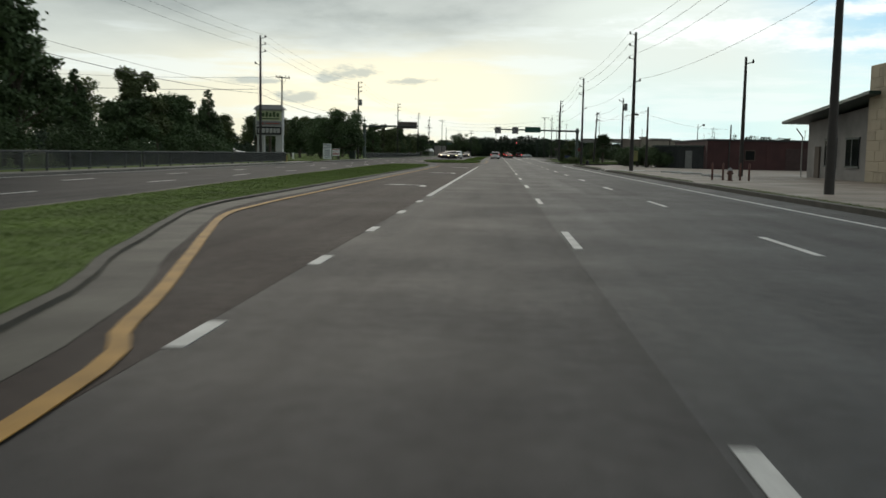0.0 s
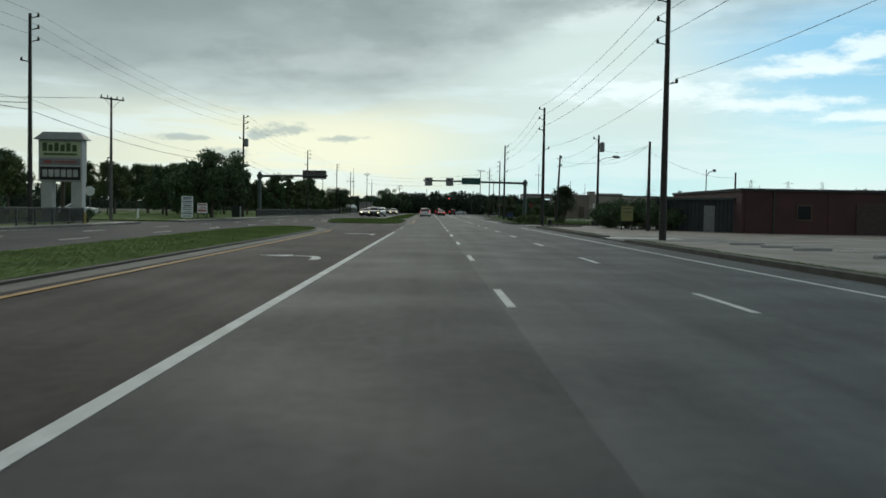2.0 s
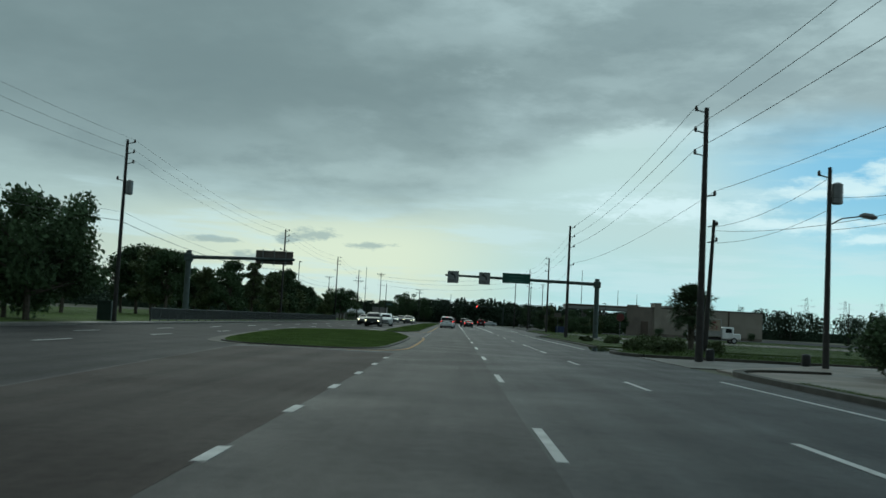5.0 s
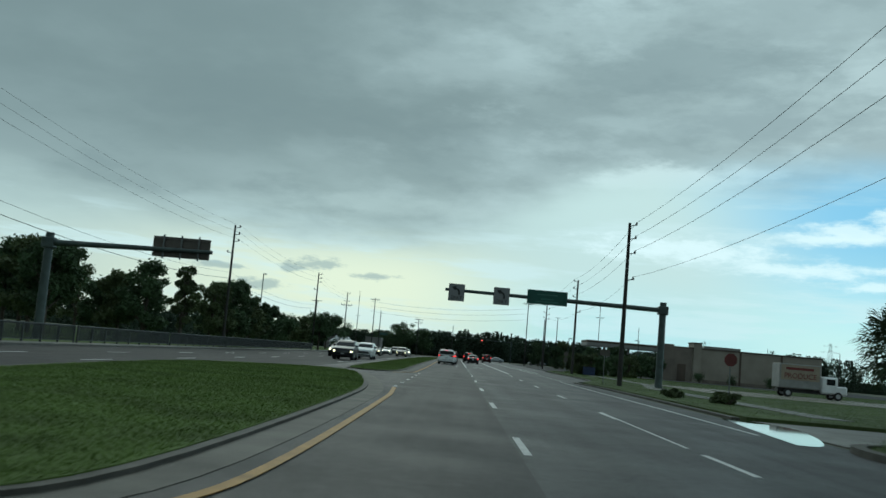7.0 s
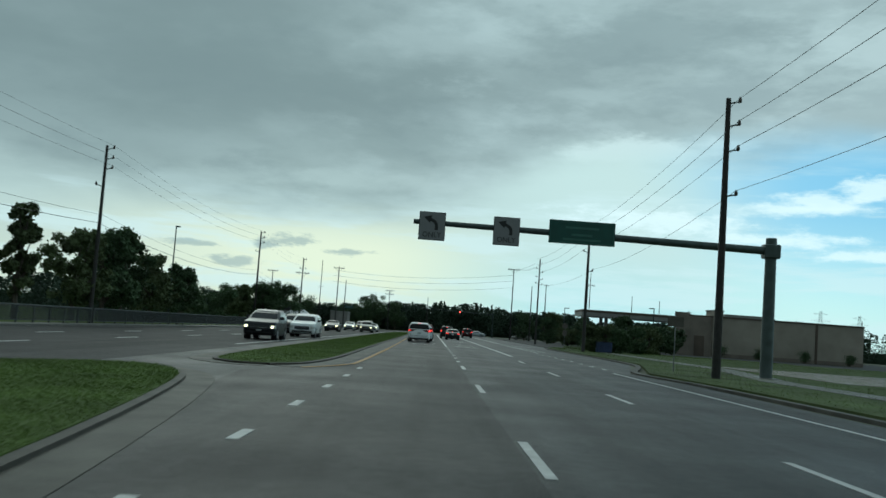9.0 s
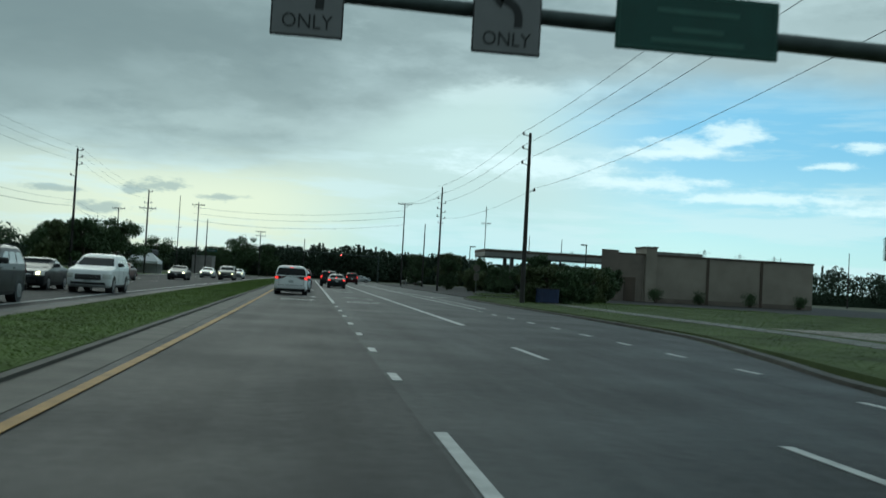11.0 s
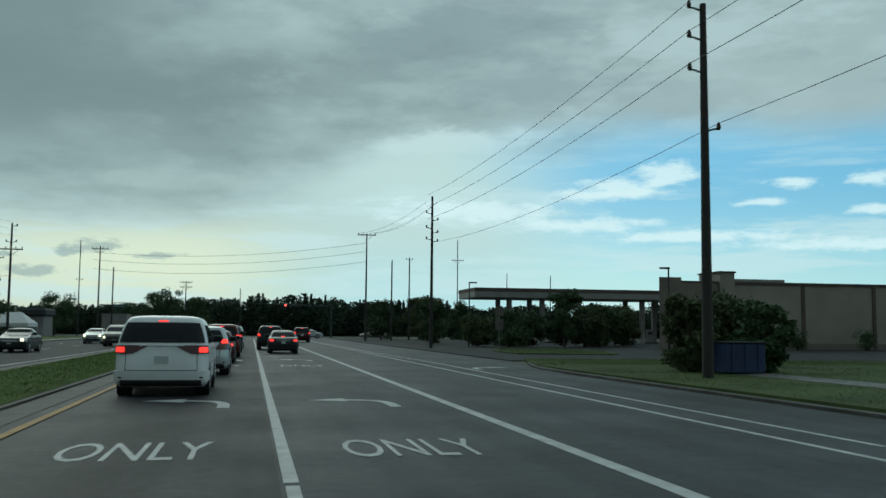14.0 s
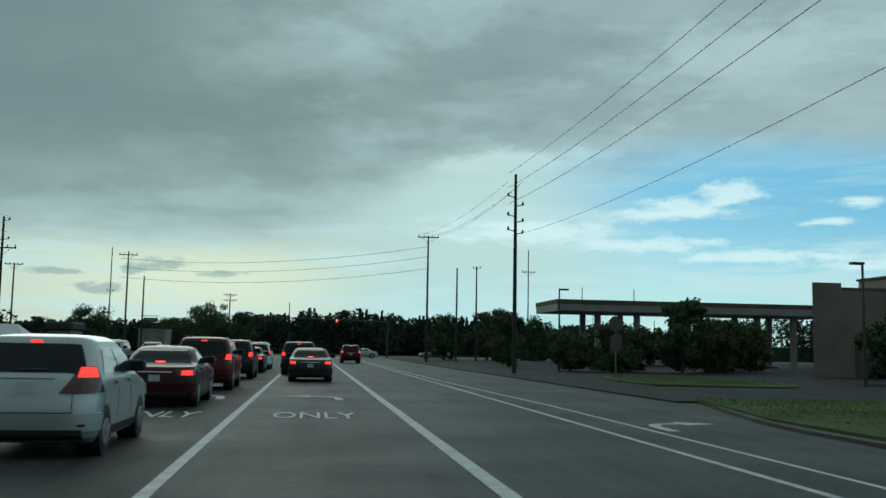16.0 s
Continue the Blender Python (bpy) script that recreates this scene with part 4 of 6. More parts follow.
for q in range(6):
    part("sign_emblem", boxes((-1.0 + 0.33 * q, -0.76 + 0.33 * q, -0.40, -0.37, 4.08, 4.56 - 0.1 * (q % 2)), bevel=0.03), EMBLEM, py)
part("sign_emblem", boxes((-0.95, 0.9, -0.40, -0.37, 3.86, 3.97)), EMBLEM, py)
for q in range(6):
    part("sign_emblem", boxes((-1.0 + 0.34 * q, -0.74 + 0.34 * q, -0.40, -0.37, 2.62, 3.04), bevel=0.03), PYLON, py)
part("middle_post", boxes((-0.12, 0.06, -0.06, 0.1, -0.2, 2.4), bevel=0.01), STUCCO_DK, py)
part("sign_emblem", boxes((-0.9, -0.5, -0.40, -0.37, 3.4, 3.55), (-0.35, 0.9, -0.40, -0.37, 3.44, 3.52)), SIGN_RED, py)
bm = bmesh.new()
vs = [bm.verts.new(p) for p in ((-1.45, -0.55, 4.75), (1.4, -0.55, 4.75), (1.4, 0.55, 4.75), (-1.45, 0.55, 4.75), (-1.05, -0.2, 5.2), (1.0, -0.2, 5.2), (1.0, 0.2, 5.2), (-1.05, 0.2, 5.2))]
for f in ((0, 3, 2, 1), (4, 5, 6, 7), (0, 1, 5, 4), (1, 2, 6, 5), (2, 3, 7, 6), (3, 0, 4, 7)):
    bm.faces.new([vs[k] for k in f])
part("cap_roof", bm, mat("grey metal cap", (0.17, 0.175, 0.17), 0.5, 0.2, var=0.2, scale=1.0), py)
py.scale = (1.2, 1.2, 1.17)


def board_sign(x, y, w, z0, z1, plate, label, bars, turn=0.0):
    t = thing("board_sign", (x, y, 0.08), label, "sign", turn=turn)
    for q in (-w / 2 + 0.05, w / 2 - 0.05):
        part("leg", boxes((q - 0.045, q + 0.045, 0.0, 0.09, -0.2, z1 + 0.05), bevel=0.008), WOOD_POLE, t)
    part("board", boxes((-w / 2, w / 2, -0.03, 0.0, z0, z1), bevel=0.005), plate, t)
    for z, q, h, m_ in bars:
        part("legend_bar", boxes((-q * w / 2, q * w / 2, -0.04, -0.028, z - h / 2, z + h / 2)), m_, t)
    return t


board_sign(-25.0, 132.9, 1.15, 0.15, 2.25, BOARD_WHITE, "tall white board sign with rows of print", [(2.08, 0.7, 0.12, SIGN_BLUE), (1.9, 0.82, 0.05, SIGN_BACK)] + [(1.72 - 0.19 * k, 0.84 - 0.12 * (k % 3), 0.06 if k % 2 else 0.1, SIGN_BLUE if k % 2 == 0 else SIGN_BACK) for k in range(7)] + [(0.32, 0.7, 0.08, SIGN_GREEN)])
board_sign(-24.5, 137.0, 1.02, 0.6, 1.6, BOARD_WHITE, "small white and red board sign on two legs", [(1.45, 0.85, 0.13, SIGN_RED), (1.24, 0.6, 0.05, SIGN_BLUE), (1.1, 0.8, 0.07, SIGN_RED), (0.85, 0.85, 0.18, SIGN_RED)])
board_sign(14.7, 116.0, 0.95, 0.7, 1.9, SIGN_YELLOW, "faded yellow board sign before the hedge", [(1.7, 0.7, 0.08, SIGN_BACK), (1.4, 0.8, 0.08, SIGN_BACK)])
st = thing("lane_board", (10.5, 201.0, 0.1), "back of a roadside sign on a thin post", "road sign")
part("post", tube(bmesh.new(), [(0, 0, -0.2), (0, 0, 2.7)], 0.03, 6), STEEL_GALV, st)
part("plate", boxes((-0.4, 0.4, -0.06, -0.04, 2.2, 2.68), bevel=0.01), SIGN_BACK, st)


def disc_sign(x, y, z, r, label, sides=8, material=None):
    t = thing("stop_sign", (x, y, 0.05), label, "road sign")
    part("post", tube(bmesh.new(), [(0, 0, -0.2), (0, 0, z + r)], 0.035, 6), STEEL_GALV, t)
    bm = tube(bmesh.new(), [(0, -0.06, z), (0, -0.035, z)], r, sides)
    bmesh.ops.rotate(bm, cent=(0, 0, z), matrix=Matrix.Rotation(math.pi / sides, 3, "Y"), verts=bm.verts)
    part("plate", bm, material or BOARD_WHITE, t)
    return t


ss = thing("street_name_sign", (-22.3, 384, 0.0), "green street name sign hung from a steel arm", "road sign")
part("arm", tube(bmesh.new(), [(-0.4, 0, 5.6), (2.1, 0, 5.65)], 0.05, 6), STEEL_DARK, ss)
part("plate", boxes((-0.1, 1.9, -0.03, 0.0, 4.75, 5.35), bevel=0.01), SIGN_GREEN, ss)
part("legend_bar", boxes((0.2, 1.6, -0.04, -0.028, 5.0, 5.12)), SIGN_WHITE_SHADED, ss)
for x in (0.1, 1.66):
    part("hanger", boxes((x, x + 0.04, -0.02, 0.0, 5.35, 5.62)), STEEL_GALV, ss)
disc_sign(-26.4, 110.2, 2.3, 0.38, "pale back of a stop sign at the side street", 8)
disc_sign(13.2, 175.6, 2.3, 0.36, "dull red stop sign beside the market drive", 8, mat("stop sign red", (0.12, 0.024, 0.022), 0.5))
dd = disc_sign(17.7, 291.1, 3.0, 0.42, "back of a stop sign with a plate below", 8, SIGN_BACK)
part("lower_plate", boxes((-0.3, 0.3, -0.06, -0.04, 1.6, 2.4), bevel=0.01), SIGN_BACK, dd)


def area_lamp(x, y, h, s, label):
    t = thing("lot_lamp", (x, y, 0.03), label, "lamp post", "lot lamps")
    part("post", tube(bmesh.new(), [(0, 0, -0.2), (0, 0, h)], [0.09, 0.06], 8), STEEL_DARK, t, smooth=True)
    part("lamp_head", boxes((min(0, s) - 0.05, max(0, s) + 0.05, -0.16, 0.16, h - 0.05, h + 0.08), bevel=0.02), STEEL_DARK, t)


area_lamp(20.7, 314.2, 6.3, 0.7, "slim lamp post at the fuel station")
area_lamp(29.3, 286.8, 6.2, -0.6, "slim lamp post before the market")
area_lamp(-27.3, 249.3, 9.6, 0.35, "tall lamp post behind the railing")
area_lamp(-43.6, 165.0, 7.5, 0.35, "tall lamp post behind the trees")


# railing along the left pavement
def railing(y0, y1):
    t = thing("railing", (-23.75, y0, 0.12), "low grey metal railing along the pavement", "fence", "railings")
    n = max(1, round((y1 - y0) / 2.4))
    step = (y1 - y0) / n
    post = boxes((-0.05, 0.05, -0.05, 0.05, -0.1, 1.0), bevel=0.01)
    first = part("post", post, RAIL_GREY, t)
    for k in range(1, n + 1):
        piece("post", first.data, t, 0, k * step)
    part("top_rail", boxes((-0.045, 0.045, 0, y1 - y0, 0.94, 1.02), bevel=0.01), RAIL_GREY, t)
    part("bottom_rail", boxes((-0.03, 0.03, 0, y1 - y0, 0.12, 0.17)), RAIL_GREY, t)
    V, F = [], []
    m = int((y1 - y0) / 0.1)
    for k in range(m):
        y = k * 0.1 + 0.05
        b = len(V)
        for z in (0.15, 0.96):
            V += [(-0.012, y - 0.012, z), (0.012, y - 0.012, z), (0.012, y + 0.012, z), (-0.012, y + 0.012, z)]
        F += [(b + q, b + (q + 1) % 4, b + 4 + (q + 1) % 4, b + 4 + q) for q in range(4)]
    me = bpy.data.meshes.new("infill")
    me.from_pydata(V, [], F)
    me.materials.append(RAIL_GREY)
    ob = part("infill", None, None, t, data=me)
    ob["kind"] = "stuff"


for k in range(4):
    railing(20 + 20.5 * k, 40 + 20.5 * k)
for k in range(6):
    railing(163 + 18.5 * k, 181 + 18.5 * k)


# ---------------------------------------------------------------- trees and shrubs
def clump_points(rng, centres, radii, n):
    out = []
    w = np.array(radii) ** 2
    w = w / w.sum()
    for c, r, q in zip(centres, radii, (w * n).astype(int)):
        d = rng.normal(size=(q, 3))
        d /= np.linalg.norm(d, axis=1)[:, None]
        rad = r * np.clip(rng.normal(0.78, 0.26, q), 0.1, 1.35)
        out.append(np.array(c) + d * rad[:, None] * np.array([1, 1, 0.8]))
    return np.concatenate(out)


def tree(x, y, h, spread, label, seed, leaf=LEAF, kind="round", leaves=9000, base=0.25, name="tree"):
    rng = np.random.default_rng(seed)
    t = thing(name, (x, y, 0.05), label, "tree", "roadside trees")
    bm = bmesh.new()
    top = h * (0.8 if kind == "round" else 0.95)
    r0 = 0.02 * h + 0.06
    tube(bm, [(0, 0, -0.3), (0.1 * spread * rng.normal() * 0.3, 0.0, h * 0.3), (0.05 * spread, 0.05, h * 0.55), (0, 0, top)], [r0, r0 * 0.75, r0 * 0.5, r0 * 0.12], 8)
    cs, rs = [], []
    if kind == "round":
        m = 44
        for k in range(m):
            a = rng.uniform(0, 2 * np.pi)
            f = rng.uniform(0, 1) ** 0.6
            z = h * (base + 0.1 + (0.82 - base) * rng.uniform(0, 1))
            lim = spread * math.sqrt(max(0.08, 1 - ((z / h - 0.5) / 0.52) ** 2))
            cs.append((f * lim * math.cos(a) * 0.85, f * lim * math.sin(a) * 0.85, z))
            rs.append(spread * rng.uniform(0.12, 0.30))
    else:
        m = 46
        for k in range(m):
            z = h * (base + (0.98 - base) * (k + 0.5) / m)
            lim = spread * (1 - z / h) ** 0.85 + 0.10
            a = k * 2.4 + rng.uniform(-0.4, 0.4)
            cs.append((0.62 * lim * math.cos(a), 0.62 * lim * math.sin(a), z))
            rs.append(max(0.22, lim * rng.uniform(0.32, 0.5)))
    for c in cs[::3]:
        z0 = min(top * 0.9, max(h * 0.15, c[2] * 0.6))
        tube(bm, [(0, 0, z0), (c[0] * 0.5, c[1] * 0.5, (z0 + c[2]) / 2 + 0.1), (c[0] * 0.9, c[1] * 0.9, c[2])], [r0 * 0.38, r0 * 0.24, r0 * 0.07], 5)
    part("trunk", bm, BARK, t, smooth=True)
    pts = clump_points(rng, cs, rs, leaves)
    pts[:, 2] = np.maximum(pts[:, 2], 0.15)
    part("crown", None, None, t, data=cloud_mesh(pts, 0.040 * h ** 0.6 + 0.03, "crown", leaf, rng=rng))
    return t


def shrub(x, y, h, w, seed, label="dark green shrub", leaf=LEAF, n=1800, long=None):
    n = int(n * 1.8)
    rng = np.random.default_rng(seed)
    t = thing("shrub", (x, y, 0.05), label, "shrub", "shrubs")
    m = 12
    cs = [((rng.uniform(-1, 1)) * w * 0.6, rng.uniform(-1, 1) * (long or w) * 0.6, rng.uniform(0.25, 0.72) * h) for _ in range(m)]
    rs = [h * rng.uniform(0.22, 0.36) for _ in range(m)]
    bm = bmesh.new()
    for c in cs:
        tube(bm, [(0, c[1] * 0.6, -0.2), (c[0] * 0.5, c[1] * 0.8, c[2] * 0.5), c], [0.05, 0.035, 0.012], 5)
    part("stems", bm, BARK, t)
    pts = clump_points(rng, cs, rs, n)
    pts[:, 2] = np.abs(pts[:, 2])
    part("foliage", None, None, t, data=cloud_mesh(pts, 0.055 + 0.014 * h, "foliage", leaf, rng=rng))
    return t


def palm(x, y, h, label, seed):
    """A cabbage palm: a trunk with old leaf stubs, and a round head of fans."""
    rng = random.Random(seed)
    t = thing("palm_tree", (x, y, 0.05), label, "palm tree", "palms")
    bm = tube(bmesh.new(), [(0, 0, -0.3), (0.03, 0, h * 0.25), (-0.02, 0, h * 0.5), (0, 0, h * 0.62)], [0.24, 0.2, 0.22, 0.3], 10)
    for k in range(60):
        a, z = k * 2.4, h * (0.12 + 0.48 * k / 60)
        d = Vector((math.cos(a), math.sin(a), 0))
        tube(bm, [d * 0.17 + Vector((0, 0, z)), d * 0.32 + Vector((0, 0, z + 0.18))], [0.05, 0.025], 4)
    part("trunk", bm, BARK, t)
    bm = bmesh.new()
    heart = Vector((0, 0, h * 0.60))
    for k in range(84):
        a = k * 2.39996 + rng.uniform(-0.2, 0.2)
        up = -0.95 + 2.4 * ((k + 0.5) / 84) ** 0.85
        d = Vector((math.cos(a) * math.cos(up), math.sin(a) * math.cos(up), math.sin(up)))
        s = d.cross(Vector((0, 0, 1))).normalized()
        n = s.cross(d).normalized()
        L_ = h * rng.uniform(0.21, 0.29)
        hub = heart + d * L_ - Vector((0, 0, 0.10 * L_))
        tube(bm, [heart, heart + d * L_ * 0.5, hub], [0.03, 0.022, 0.014], 4, caps=False)
        R_ = h * rng.uniform(0.13, 0.17)
        for j in range(21):
            f = (j - 10) / 10 * 2.5
            q = (d * math.cos(f) + s * math.sin(f) + n * rng.uniform(-0.25, 0.25)) * R_ * (1.0 - 0.06 * abs(f))
            mid = hub + q * 0.6 + n * 0.04 * R_
            tip = hub + q - Vector((0, 0, R_ * rng.uniform(0.0, 0.25)))
            w = n.cross(q).normalized() * 0.05
            bm.faces.new([bm.verts.new(p) for p in (hub, mid - w, tip, mid + w)])
    part("crown", bm, FROND, t)
    return t


LT, OT = "leafy dark green roadside tree", "olive green roadside tree with a ragged crown"
CT = "narrow dark conifer behind the railing"
# left, before the side street
tree(-28.5, 46, 13.2, 4.8, LT, 101, leaves=20000)
tree(-36, 57, 10.5, 4.4, LT, 102)
tree(-32, 61, 9.2, 3.2, LT, 103)
tree(-32.5, 70.5, 7.0, 2.3, CT, 104, kind="cone", base=0.08)
tree(-31, 76.5, 5.2, 2.4, LT, 105)
tree(-33, 84, 8.3, 3.0, OT, 106, LEAF_OLIVE)
tree(-32, 90, 6.4, 2.8, LT, 107)
tree(-34, 96, 6.0, 2.6, LT, 108)
tree(-33, 104.5, 7.8, 2.5, CT, 109, kind="cone", base=0.1)
tree(-36, 112, 5.6, 2.6, LT, 110)
tree(-44, 84, 9.0, 4.0, LT, 111)
tree(-46, 100, 8.4, 4.0, OT, 112, LEAF_OLIVE)
for k in range(9):
    shrub(-29.5 - 0.8 * (k % 3), 42 + 7.4 * k, 2.4 + 0.3 * (k % 4), 1.8, 300 + k, "dense dark undergrowth behind the railing", n=3000, long=4.4)
# left, past the side street
tree(-25.8, 147, 8.0, 5.0, "broad dark green tree with a dense crown", 120, leaves=16000, base=0.1)
tree(-29.5, 152, 6.2, 3.4, LT, 121, base=0.05)
tree(-35, 162, 6.4, 3.2, LT, 122, base=0.1)
for k, (x, y, h) in enumerate(((-50, 150, 7), (-58, 165, 8.5), (-45, 172, 7.4), (-66, 180, 9.5), (-40, 186, 8.0), (-34, 200, 8.0), (-40, 178, 7.4), (-46, 191, 8.0), (-52, 205, 8.6), (-44, 214, 8.0), (-58, 196, 8.4))):
    tree(x, y, h, h * 0.42, LT if k % 2 else OT, 130 + k, LEAF if k % 2 else LEAF_OLIVE)
for k, (x, y, h, s) in enumerate(((-28.6, 207.8, 7.3, 2.8), (-31.6, 210, 6.3, 2.6), (-35.0, 215.5, 5.8, 2.6), (-27.3, 214.6, 7.7, 1.5), (-26.0, 226.5, 8.1, 2.6), (-26.3, 221.5, 6.6, 2.6), (-26.6, 232.5, 6.9, 2.8), (-26.0, 239, 6.3, 2.6), (-25.2, 245, 5.6, 1.9), (-27.4, 284.6, 5.5, 2.2), (-24.6, 286, 6.4, 2.5), (-36.5, 203, 8.2, 3.4), (-41, 211, 9.0, 3.6), (-33, 272, 5.6, 3.0), (-37, 262, 6.4, 3.2), (-29, 254, 5.2, 2.6), (-30, 264, 5.8, 2.8), (-48.5, 242, 8.6, 3.6), (-42, 236, 7.4, 3.0))):
    tree(x, y, h, s, OT if k % 3 else LT, 140 + k, LEAF_OLIVE if k % 2 else LEAF, base=0.12)
for k, (x, y, h, s) in enumerate(((-38, 292, 6.4, 4.0), (-33, 304, 5.2, 3.2), (-44, 318, 5.6, 4.2), (-40, 338, 5.4, 3.4), (-44, 302, 6.8, 4.0), (-52, 330, 7.5, 4.5), (-46, 352, 5.4, 3.0))):
    tree(x, y, h, s, LT, 150 + k, base=0.05)
tree(32.7, 289.6, 4.4, 2.2, "dark small tree before the beige market", 177, leaves=8000, base=0.0)
tree(28.2, 277.5, 3.7, 1.9, "dark small tree on the market verge", 178, leaves=7000, base=0.0)
tree(29.8, 312, 5.7, 2.6, "dark tree rising past the canopy edge", 176, leaves=11000, base=0.0)
tree(-19.8, 447, 10.6, 6.2, "broad dark tree standing above the woods", 170, leaves=16000, base=0.05)
tree(-27.0, 449, 7.6, 4.5, LT, 171, base=0.05)
tree(-12.6, 446, 8.4, 4.0, LT, 172, base=0.05)
tree(-38.2, 420, 8.2, 5.2, "round dark tree behind the low store", 173, leaves=12000, base=0.08)
tree(-28.2, 321, 7.6, 4.6, "broad dark green tree behind the tent", 174, leaves=14000, base=0.08)
tree(-36.0, 322, 6.4, 4.4, LT, 175, leaves=12000, base=0.08)
# right
palm(15.95, 161.8, 5.15, "cabbage palm with a round crown on the verge", 4)
for k in range(4):
    shrub(15.5 + 0.8 * k, 127.0 - 3.0 * k, 2.5 + 0.25 * (k % 3), 1.9, 200 + k, "dark overgrown hedge shrub at the lot", n=5200, long=2.6)
for k, (x, y, h, w) in enumerate(((8.8, 145.6, 0.9, 0.7), (9.9, 146.4, 1.1, 0.8), (11.2, 146.2, 1.1, 1.0), (9.6, 143.2, 0.8, 0.8), (13.0, 146, 1.0, 1.0), (12.0, 172, 0.7, 0.9), (10.4, 176, 0.6, 0.8))):
    shrub(x, y, h, w, 210 + k, "low rough shrub on the planted island", LEAF_OLIVE, 1500)
for k, (x, y, h, s) in enumerate(((15.6, 255.2, 2.9, 1.3), (18.4, 254.8, 2.7, 1.3), (17.4, 257, 3.0, 1.6), (21.5, 262, 3.0, 1.8), (24.5, 268, 3.2, 1.8), (24.5, 313, 3.6, 2.4), (21.5, 314, 3.3, 2.2), (27.0, 316, 3.9, 2.6), (33.0, 315, 4.2, 2.6), (36, 319, 4.4, 2.8), (40, 322, 4.2, 2.8), (38.5, 326, 5.0, 2.4), (43, 332, 5.0, 2.4), (20, 330, 5.0, 2.2), (24, 352, 6.2, 2.8), (20, 374, 6.5, 3.0), (27, 379, 7.0, 3.0), (34, 378, 6.4, 3.2))):
    tree(x, y, h, s, LT if k % 2 else OT, 230 + k, LEAF if k % 2 else LEAF_OLIVE, base=-0.05)
for k, (x, y) in enumerate(((44, 303.5), (50, 303.5), (57, 303.2), (64, 303.4))):
    shrub(x, y, 2.0, 0.9, 250 + k, "clipped shrub against the beige wall", n=900)


def far_woods(name, x0, x1, y0, depth, h, n, seed, label, cones=0.2):
    """A long belt of woods: many leaf clumps with an uneven top."""
    rng = np.random.default_rng(seed)
    pts = []
    for k in range(n):
        x = rng.uniform(x0, x1)
        y = y0 + rng.uniform(0, depth)
        top = h * (0.74 + 0.3 * noise.noise(Vector((x * 0.05, y * 0.02, seed))) + rng.uniform(-0.12, 0.16))
        w = rng.uniform(1.3, 3.0) * (0.6 + h / 18)
        m_ = 240
        z = rng.uniform(0.05, 1.0, m_) ** 0.8
        if rng.random() < cones:
            lim = w * 0.75 * (1.02 - z)
        else:
            lim = w * np.sqrt(np.clip(1 - ((z - 0.55) / 0.5) ** 2, 0.02, 1))
        a_ = rng.uniform(0, 2 * np.pi, m_)
        f_ = lim * np.sqrt(rng.uniform(0.15, 1.0, m_))
        pts.append(np.stack([x + f_ * np.cos(a_), y + f_ * np.sin(a_), z * top], 1))
    me = cloud_mesh(np.concatenate(pts), 0.40, name, LEAF_FAR, rng=rng)
    tagged(new(name, me), label, "woods", kind="stuff")


far_woods("far_woods", -90, -14, 456, 26, 7.6, 260, 36, "low dark woods beyond the junction", 0.1)
far_woods("far_woods", -16, 48, 452, 30, 11.2, 330, 31, "dark belt of tall narrow trees beyond the junction", 0.5)
far_woods("far_woods", 44, 105, 446, 36, 8.0, 420, 37, "dark belt of trees behind the fuel station", 0.25)
far_woods("far_woods", -260, -60, 330, 120, 9.5, 380, 32, "dark woods far behind the lots")
far_woods("far_woods", 108, 400, 440, 40, 12.0, 380, 33, "dark woods far behind the market")
far_woods("far_woods", -220, -75, 60, 110, 9.0, 260, 34, "dark woods behind the shopping centre")
far_woods("far_woods", 64, 190, 158, 30, 8.0, 330, 35, "low dark trees behind the lots")
backing_woods = part("far_wood_floor", boxes((-90, 95, 484, 486, -0.3, 4.5), (-260, -62, 452, 454, -0.3, 3.5), (92, 380, 462, 464, -0.3, 3.5)), LEAF_FAR)
tagged(backing_woods, "dense dark undergrowth closing the woods", "woods", kind="structure")


# ---------------------------------------------------------------- buildings
# corner shop with a green roof and a stone tower
shop = thing("corner_shop", (20.6, 61.5, 0.05), "low grey shop with a green metal roof and stone tower", "building")
bm = bmesh.new()
vs = [bm.verts.new(p) for p in ((0.6, 11, -0.3), (18, 11, -0.3), (18, -8, -0.3), (0.6, -8, -0.3), (0.6, 11, 3.9), (18, 11, 3.9), (18, -8, 5.0), (0.6, -8, 5.0))]
for f in ((0, 1, 2, 3), (4, 7, 6, 5), (0, 4, 5, 1), (1, 5, 6, 2), (2, 6, 7, 3), (3, 7, 4, 0)):
    bm.faces.new([vs[k] for k in f])
bmesh.ops.recalc_face_normals(bm, faces=bm.faces)
part("wall", bm, STUCCO_GREY, shop)
bm = bmesh.new()
vs = [bm.verts.new(p) for p in ((-0.9, 12.6, 3.85), (18.6, 12.6, 3.85), (18.6, -4.0, 5.05), (-0.9, -4.0, 5.05), (-0.9, 12.6, 4.05), (18.6, 12.6, 4.05), (18.6, -4.0, 5.25), (-0.9, -4.0, 5.25))]
for f in ((0, 1, 2, 3), (4, 7, 6, 5), (0, 4, 5, 1), (1, 5, 6, 2), (2, 6, 7, 3), (3, 7, 4, 0)):
    bm.faces.new([vs[k] for k in f])
bmesh.ops.recalc_face_normals(bm, faces=bm.faces)
part("roof", bm, ROOF_GREEN, shop)
tower = part("tower", boxes((-0.2, 6, -14, -2.2, -0.3, 6.8), bevel=0.04), BRICK_TAN, shop, "tan stone tower")
